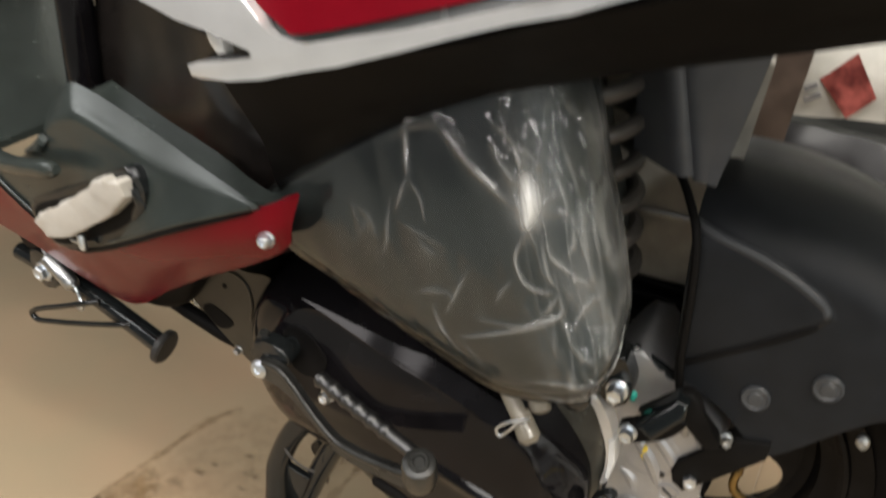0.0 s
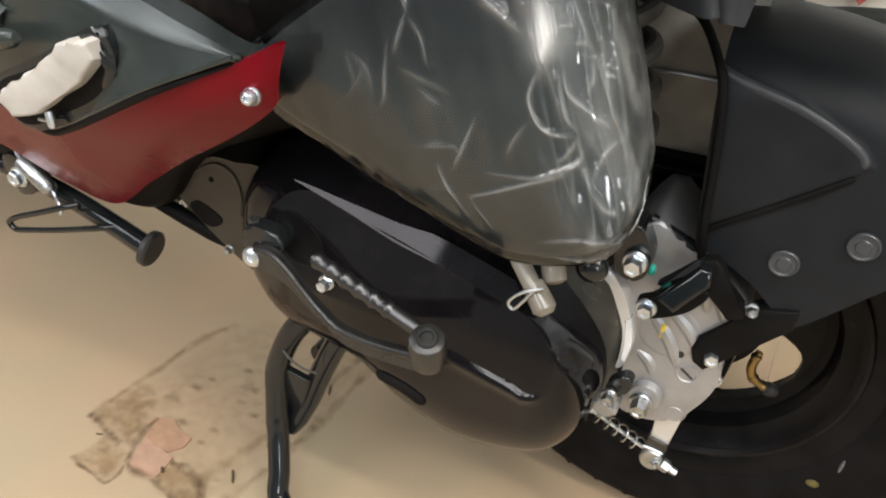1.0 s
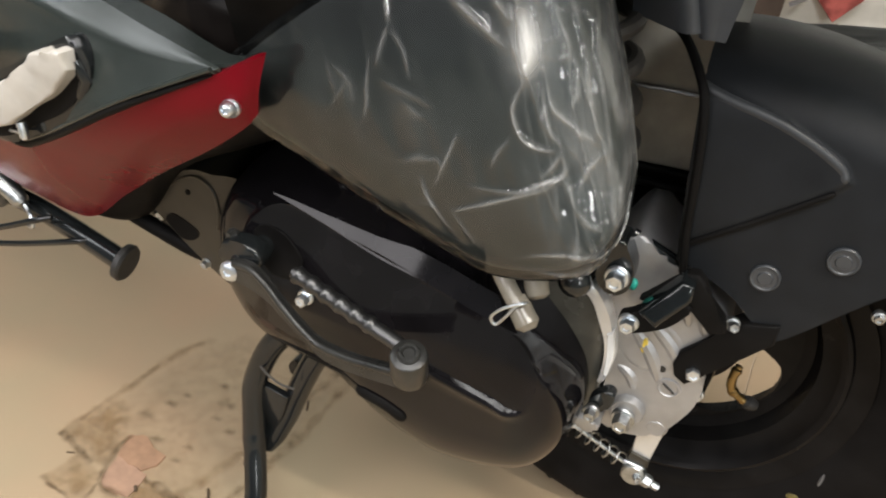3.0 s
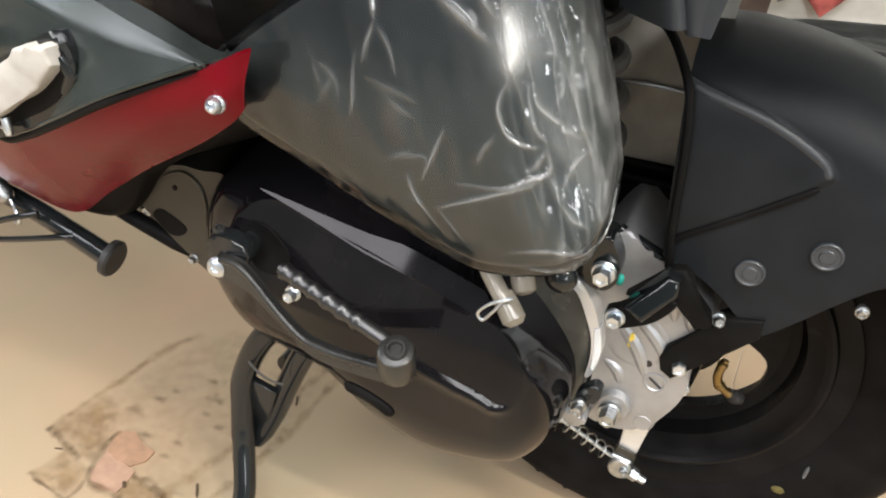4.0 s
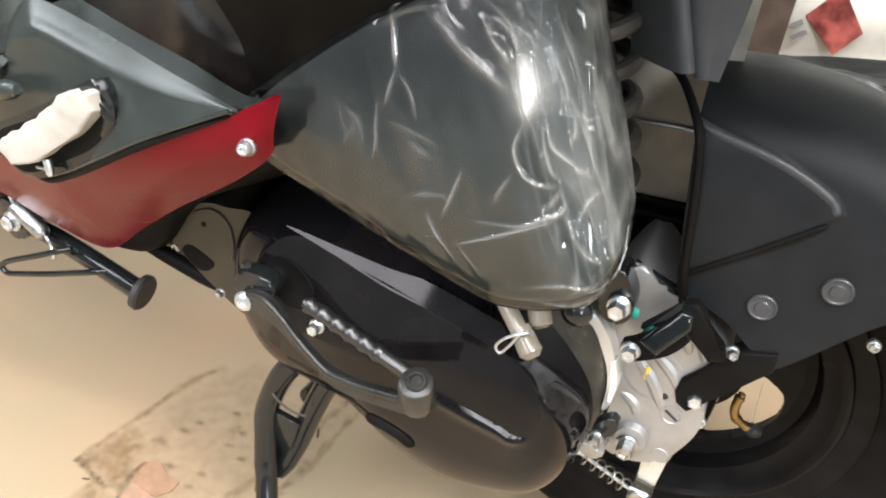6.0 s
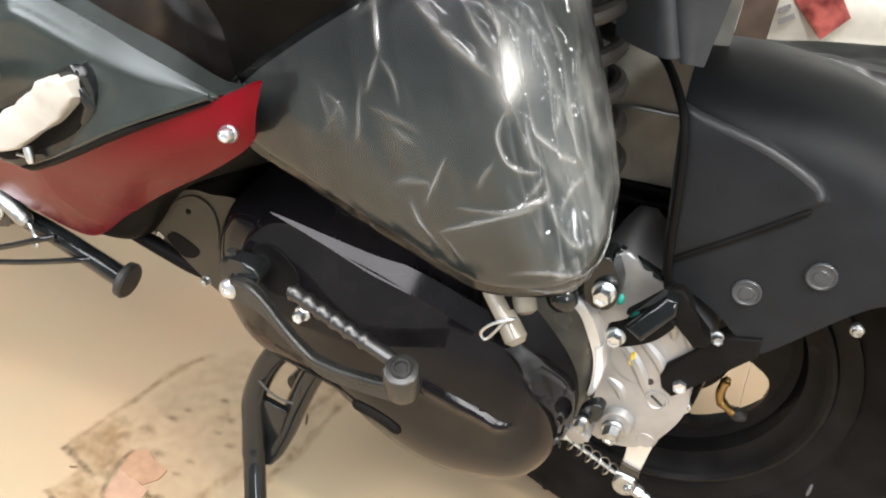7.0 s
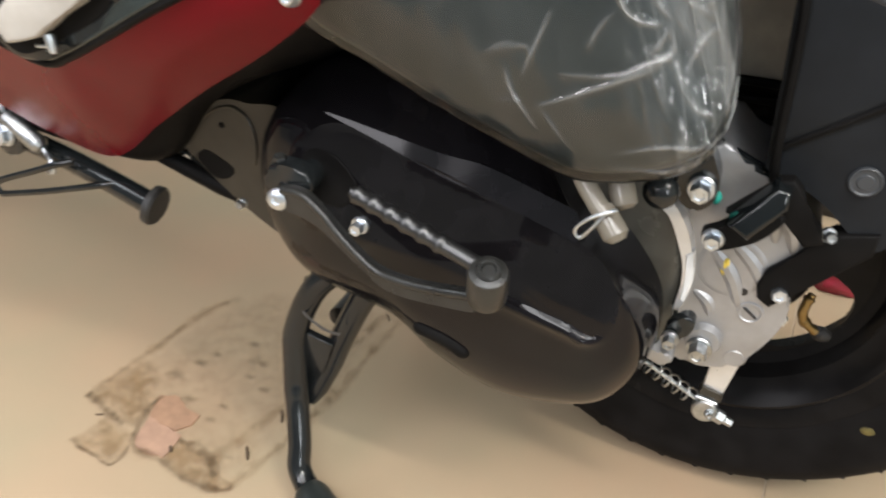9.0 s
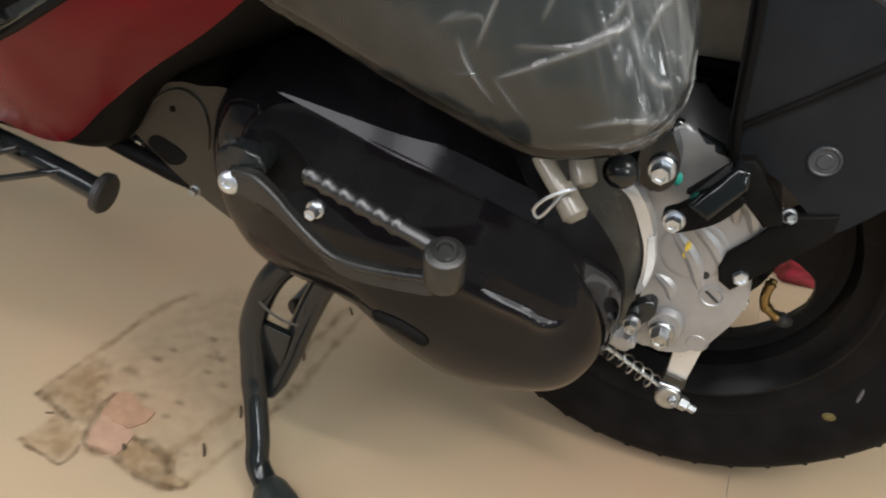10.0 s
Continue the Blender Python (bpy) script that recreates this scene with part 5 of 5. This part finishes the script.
part("spring_wire", tube(spline([(-0.566, -0.165, 0.272), (-0.560, -0.168, 0.262), a], 12), 0.0016, 8), ZINC, side)
part("hook", tube(spline([b, (-0.518, -0.172, 0.234), (-0.511, -0.176, 0.233), (-0.508, -0.178, 0.226), (-0.514, -0.176, 0.222), (-0.519, -0.174, 0.226)], 26), 0.0017, 8), ZINC, side)
part("pivot_bracket", plate([(q.x, q.y) for q in spline([(-0.585, 0.250), (-0.570, 0.256), (-0.552, 0.246), (-0.550, 0.230), (-0.562, 0.219), (-0.580, 0.224)], 36, True)], -0.166, -0.150, 0.002), SATIN_BLACK, side)
bolt(side, (-0.567, -0.166, 0.2365), 0.0098, mat=ZINC)

# centre stand
stand = new("centre_stand")
stand.parent = scooter
part("leg", tube(spline([(-0.235, -0.10, 0.222), (-0.262, -0.145, 0.207), (-0.289, -0.156, 0.180), (-0.304, -0.162, 0.138), (-0.303, -0.167, 0.108), (-0.298, -0.175, 0.080), (-0.286, -0.192, 0.0460), (-0.281, -0.202, 0.0300), (-0.271, -0.209, 0.0220), (-0.257, -0.219, 0.0190)], 60), [0.0101] * 32 + [0.0105, 0.0099] + [0.0095] * 26, 18), SATIN_BLACK, stand)
part("foot_sleeve", tube([(-0.268, -0.2105, 0.0195), (-0.2665, -0.2115, 0.0194), (-0.262, -0.215, 0.0190), (-0.250, -0.224, 0.0182), (-0.236, -0.2345, 0.0180), (-0.2325, -0.237, 0.0180)], [0.0098, 0.0118, 0.0145, 0.0168, 0.0176, 0.0150], 24), FOOT_RUBBER, stand, "dark green black rubber sleeve")
part("leg", tube(spline([(-0.245, 0.10, 0.222), (-0.272, 0.145, 0.19), (-0.300, 0.160, 0.12), (-0.305, 0.175, 0.055), (-0.29, 0.195, 0.014)], 30), 0.0115, 14), SATIN_BLACK, stand)
part("brace", tube(spline([(-0.246, -0.150, 0.192), (-0.258, -0.150, 0.166), (-0.272, -0.150, 0.128), (-0.280, -0.152, 0.102), (-0.288, -0.158, 0.080), (-0.292, -0.166, 0.066)], 28), [0.009] + [0.0098] * 22 + [0.009, 0.008, 0.007, 0.006, 0.005], 14), SATIN_BLACK, stand)
part("web_plate", plate([(-0.298, 0.138), (-0.272, 0.134), (-0.280, 0.100), (-0.292, 0.078), (-0.297, 0.090)], -0.164, -0.158, 0.0015), SATIN_BLACK, stand)
part("tab", plate([(-0.290, 0.094), (-0.279, 0.094), (-0.278, 0.086), (-0.288, 0.080)], -0.152, -0.143, 0.002), SATIN_BLACK, stand)
part("cross_bar", tube([(-0.285, -0.128, 0.13), (-0.285, 0.13, 0.13)], 0.010, 14), SATIN_BLACK, stand)
part("return_hook", tube(spline([(-0.298, -0.166, 0.164), (-0.288, -0.170, 0.160), (-0.275, -0.170, 0.154), (-0.264, -0.166, 0.150)], 16), 0.0010, 8), SPRING, stand)

# ---- floor marks and scraps ----
def flat(name, outline, mat, height, label, category, group="", seg=40, rough=0.0015):
    k = len(outline)
    pts = []
    for i in range(seg):
        u = i / seg * k
        a, b = outline[int(u) % k], outline[(int(u) + 1) % k]
        pts.append(Vector((mix(a[0], b[0], u % 1), mix(a[1], b[1], u % 1))))
    bm = bmesh.new()
    lo, hi = [], []
    for i, q in enumerate(pts):
        r = rough * noise.noise(Vector((q.x * 220, q.y * 220, 3.3)))
        lo.append(bm.verts.new((q.x + r, q.y - r, 0.0)))
        hi.append(bm.verts.new((q.x * 1 + r, q.y - r, height)))
    bm.faces.new(hi)
    for i in range(len(pts)):
        j = (i + 1) % len(pts)
        bm.faces.new((lo[i], lo[j], hi[j], hi[i]))
    return tagged(part(name, bm, mat), label, category, group)


def smear(name, outline, mat, z, label, border=0.006, ragged=0.004, seg=160, category="stain", group="dried marks on the floor"):
    """A flat stain with a ragged outline, thinning out over its border."""
    k = len(outline)
    cx, cy = sum(p[0] for p in outline) / k, sum(p[1] for p in outline) / k
    bm = bmesh.new()
    layer = bm.verts.layers.float.new("cover")
    rings = []
    for d, cover in ((0.0, 0.0), (0.35, 0.45), (1.0, 1.0)):
        ring = []
        for i in range(seg):
            u = i / seg * k
            a, b = outline[int(u) % k], outline[(int(u) + 1) % k]
            q = Vector((mix(a[0], b[0], u % 1), mix(a[1], b[1], u % 1)))
            r = ragged * (noise.noise(Vector((q.x * 90, q.y * 90, 3.3))) + 0.5 * noise.noise(Vector((q.x * 300, q.y * 300, 8.1))))
            inward = Vector((cx, cy)) - q
            q += inward.normalized() * (r + min(border * d, inward.length * 0.7))
            v = bm.verts.new((q.x, q.y, z))
            v[layer] = cover
            ring.append(v)
        rings.append(ring)
    for a, b in zip(rings, rings[1:]):
        for i in range(seg):
            bm.faces.new((a[i], a[(i + 1) % seg], b[(i + 1) % seg], b[i]))
    bm.faces.new(rings[-1])
    return tagged(part(name, bm, mat), label, category, group, "stuff" if border > 0.02 else "")


def streak(points, w, label, dark=False, z=0.0005):
    """A dried line: a thin ribbon, dense in its middle, fading to both sides and ends."""
    path = [Vector((p.x, p.y)) for p in spline(points, 60)]
    bm = bmesh.new()
    layer = bm.verts.layers.float.new("cover")
    rows = []
    for i, p in enumerate(path):
        d = (path[min(59, i + 1)] - path[max(0, i - 1)]).normalized()
        side = Vector((-d.y, d.x))
        here = w * (0.7 + 0.5 * noise.noise(Vector((p.x * 70, p.y * 70, 1.7))))
        dense = min(1, i / 6, (59 - i) / 6) * (0.75 + 0.4 * noise.noise(Vector((p.x * 50, p.y * 50, 6.2))))
        row = []
        for f, c in ((-1, 0), (-0.45, 0.6), (0, 1), (0.45, 0.6), (1, 0)):
            wob = 0.25 * w * noise.noise(Vector((p.x * 200, p.y * 200, f * 5)))
            q = p + side * (here * f + wob)
            v = bm.verts.new((q.x, q.y, z))
            v[layer] = max(0, c * dense)
            row.append(v)
        rows.append(row)
    for a, b in zip(rows, rows[1:]):
        for i in range(4):
            bm.faces.new((a[i], a[i + 1], b[i + 1], b[i]))
    return tagged(part("glue_line", bm, STAIN_EDGE if dark else STAIN), label, "stain", "dried lines on the floor")


G = "torn paper remains on the floor"
smear("paper_residue", [(-0.512, -0.205), (-0.507, -0.160), (-0.498, -0.115), (-0.488, -0.050), (-0.455, 0.010), (-0.380, 0.04), (-0.310, 0.04), (-0.305, -0.03), (-0.312, -0.120), (-0.322, -0.180), (-0.334, -0.235), (-0.385, -0.236), (-0.432, -0.232), (-0.440, -0.215), (-0.475, -0.205)],
      RESIDUE, 0.0003, "faint brownish residue of a paper sheet", 0.028, 0.010, 260)
smear("paper_residue", [(-0.510, -0.199), (-0.505, -0.162), (-0.494, -0.132), (-0.463, -0.150), (-0.449, -0.182), (-0.446, -0.211), (-0.478, -0.205)], STAIN, 0.0004, "tan film of torn paper stuck to the tiles", 0.016, 0.005)
smear("paper_residue", [(-0.485, -0.246), (-0.480, -0.209), (-0.441, -0.214), (-0.433, -0.230), (-0.435, -0.252)], STAIN, 0.0005, "square tan paper scrap with dirty edges", 0.012, 0.003)
smear("glue_patch", [(-0.406, -0.222), (-0.404, -0.202), (-0.362, -0.209), (-0.350, -0.219), (-0.330, -0.222), (-0.333, -0.234), (-0.390, -0.235)], STAIN, 0.0005, "olive brown glue residue beside torn cardboard", 0.006, 0.004)
flat("cardboard_scrap", [(-0.442, -0.193), (-0.425, -0.196), (-0.404, -0.199), (-0.401, -0.214), (-0.402, -0.226), (-0.416, -0.228), (-0.429, -0.227), (-0.437, -0.219), (-0.440, -0.206)], PINK, 0.0012, "pinkish torn cardboard layer stuck to the tiles", "paper", G, 54)
flat("cardboard_scrap", [(-0.451, -0.170), (-0.443, -0.165), (-0.434, -0.163), (-0.420, -0.171), (-0.404, -0.173), (-0.404, -0.186), (-0.412, -0.197), (-0.430, -0.1965), (-0.4435, -0.193)], PINK_DARK, 0.0016, "brown damp cardboard layer, torn", "paper", G, 54)
streak([(-0.510, -0.200), (-0.505, -0.162), (-0.498, -0.120), (-0.489, -0.053), (-0.470, -0.012)], 0.0100, "faint brown dried glue line on the tiles")
streak([(-0.512, -0.196), (-0.497, -0.200), (-0.478, -0.206), (-0.455, -0.212)], 0.0075, "dirty brown rim of a paper film", True)
streak([(-0.486, -0.243), (-0.470, -0.247), (-0.452, -0.249), (-0.436, -0.251), (-0.433, -0.238), (-0.436, -0.226)], 0.0060, "dark dirty rim of a paper scrap", True, 0.0007)
streak([(-0.448, -0.168), (-0.449, -0.182), (-0.445, -0.202), (-0.438, -0.219), (-0.430, -0.228), (-0.414, -0.229), (-0.398, -0.227)], 0.0070, "dark curled edge of a cardboard layer", True, 0.0021)
streak([(-0.405, -0.225), (-0.388, -0.233), (-0.362, -0.235), (-0.338, -0.231), (-0.331, -0.222)], 0.0070, "olive brown rim of a glue patch", True, 0.0007)
streak([(-0.404, -0.204), (-0.385, -0.204), (-0.366, -0.209), (-0.356, -0.217), (-0.350, -0.222)], 0.0070, "olive brown rim of a glue patch", True, 0.0007)
streak([(-0.368, -0.220), (-0.363, -0.205), (-0.353, -0.169), (-0.343, -0.125), (-0.337, -0.083), (-0.326, -0.020), (-0.318, 0.045)], 0.0095, "long brown dried glue line on the tiles")
streak([(-0.336, -0.230), (-0.331, -0.212), (-0.319, -0.163), (-0.308, -0.085), (-0.304, -0.010), (-0.299, 0.039)], 0.0100, "long brown dried glue line on the tiles")
for x, y, w in ((-0.456, -0.140, 0.010), (-0.446, -0.117, 0.007), (-0.425, -0.160, 0.007), (-0.393, -0.154, 0.006), (-0.393, -0.172, 0.005), (-0.397, -0.090, 0.010), (-0.393, -0.111, 0.006), (-0.440, -0.100, 0.005), (-0.372, -0.120, 0.006), (-0.415, -0.070, 0.006), (-0.365, -0.060, 0.006), (-0.352, -0.200, 0.004)):
    w *= 1.35
    smear("dirt_spot", [(x - w, y - w * 0.3), (x - w * 0.4, y + w * 0.6), (x + w * 0.7, y + w * 0.5), (x + w, y - w * 0.3), (x, y - w * 0.7)], SPOT, 0.0006, "small brown dirt spot on the tiles", w * 1.1, w * 0.14, 40, "stain", "dirt spots")
for a, b, r in (((-0.346, -0.184), (-0.337, -0.196), 0.0013), ((-0.342, -0.134), (-0.334, -0.147), 0.0011), ((-0.328, -0.045), (-0.321, -0.058), 0.0011), ((-0.318, 0.036), (-0.310, 0.026), 0.0010), ((-0.428, 0.045), (-0.430, 0.054), 0.0010), ((-0.404, -0.213), (-0.399, -0.218), 0.0016), ((-0.486, -0.213), (-0.479, -0.210), 0.0008)):
    a, b = Vector((*a, r)), Vector((*b, r))
    bm = tube([a, a.lerp(b, 0.15), a.lerp(b, 0.5) + Vector((0.0004, 0, 0)), a.lerp(b, 0.85), b], [r * 0.5, r, r, r, r * 0.5], 8)
    tagged(part("crumb", bm, CRUMB), "tiny dark elongated crumb on the floor", "debris", "crumbs")

# ---- things behind the scooter ----
bm = plate([(-0.034, 0.0), (0.004, 0.0), (0.004, 1.0), (-0.034, 1.0)], 0.44, 0.485, 0.002)
tagged(part("wooden_post", bm, WOOD), "brown varnished square wooden post", "post")


def pillow(name, c, sx, sy, sz, mat, label, category, seed, turn=0):
    bm = bmesh.new()
    bmesh.ops.create_cube(bm, size=2)
    bmesh.ops.subdivide_edges(bm, edges=bm.edges[:], cuts=22, use_grid_fill=True)
    for v in bm.verts:
        p = v.co.copy()
        e = 0.22
        q = Vector((math.copysign(abs(p.x) ** 1, p.x), p.y * (1 - 0.35 * p.x * p.x * p.x * p.x) * (1 - 0.3 * p.z ** 4), p.z * (1 - 0.12 * p.x ** 4)))
        n = noise.noise(q * 2.3 + Vector((seed, 0, 0))) * 0.10 + noise.noise(q * 7 + Vector((0, seed, 0))) * 0.035
        q *= 1 + n
        v.co = Vector((q.x * sx, q.y * sy, q.z * sz))
    lowest = min(v.co.z for v in bm.verts)
    for v in bm.verts:
        v.co.z = max(v.co.z, lowest * 0.9)
    ob = part(name, bm, mat, angle=60)
    ob.matrix_world = pose(*c, 0, 0, turn)
    return tagged(ob, label, category)


pillow("black_bag", (0.20, 0.62, 0.155), 0.28, 0.12, 0.172, DARK_BAG, "slack black plastic bag on the floor", "bag", 2.0)
sack = new("printed_sack")
tagged(sack, "white woven sack with red picture, on a black bag", "sack")
sack.location = (0.02, 0.56, 0.31)


def sheet(outline, y0, mat, name, parent, z_lean=0.0):
    bm = plate([(x, z) for x, z in outline], y0, y0 + 0.003, 0.0006, 1)
    return part(name, bm, mat, parent)


bm = bmesh.new()
grid = loft([[(-0.14, 0, 0.03), (-0.02, -0.02, 0.028), (0.06, -0.02, 0.04), (0.24, -0.01, 0.06)], [(-0.14, 0.01, 0.12), (-0.02, -0.035, 0.12), (0.06, -0.03, 0.12), (0.24, -0.02, 0.12)],
             [(-0.14, 0.05, 0.26), (-0.02, 0.03, 0.26), (0.06, 0.03, 0.27), (0.24, 0.05, 0.26)]], 40, 30, 0.03)
part("bag_body", grid, SACK, sack)
part("printed_picture", plate([(0.001, 0.085), (0.046, 0.044), (0.071, 0.076), (0.033, 0.125)], -0.040, -0.036, 0.0005, 1), SACK_RED, sack)
for k, (x, z, w) in enumerate(((-0.011, 0.066, 0.013), (-0.007, 0.052, 0.017))):
    part("print_line", plate([(x, z), (x + w, z + w * 0.7), (x + w - 0.003, z + w * 0.7 + 0.005), (x - 0.003, z + 0.005)], -0.040, -0.037, 0.0002, 1), INK, sack)
pillow("red_packet", (0.17, 0.36, 0.02), 0.05, 0.03, 0.022, RED_BAG, "small crumpled red plastic packet on the floor", "packet", 5.0, 20)
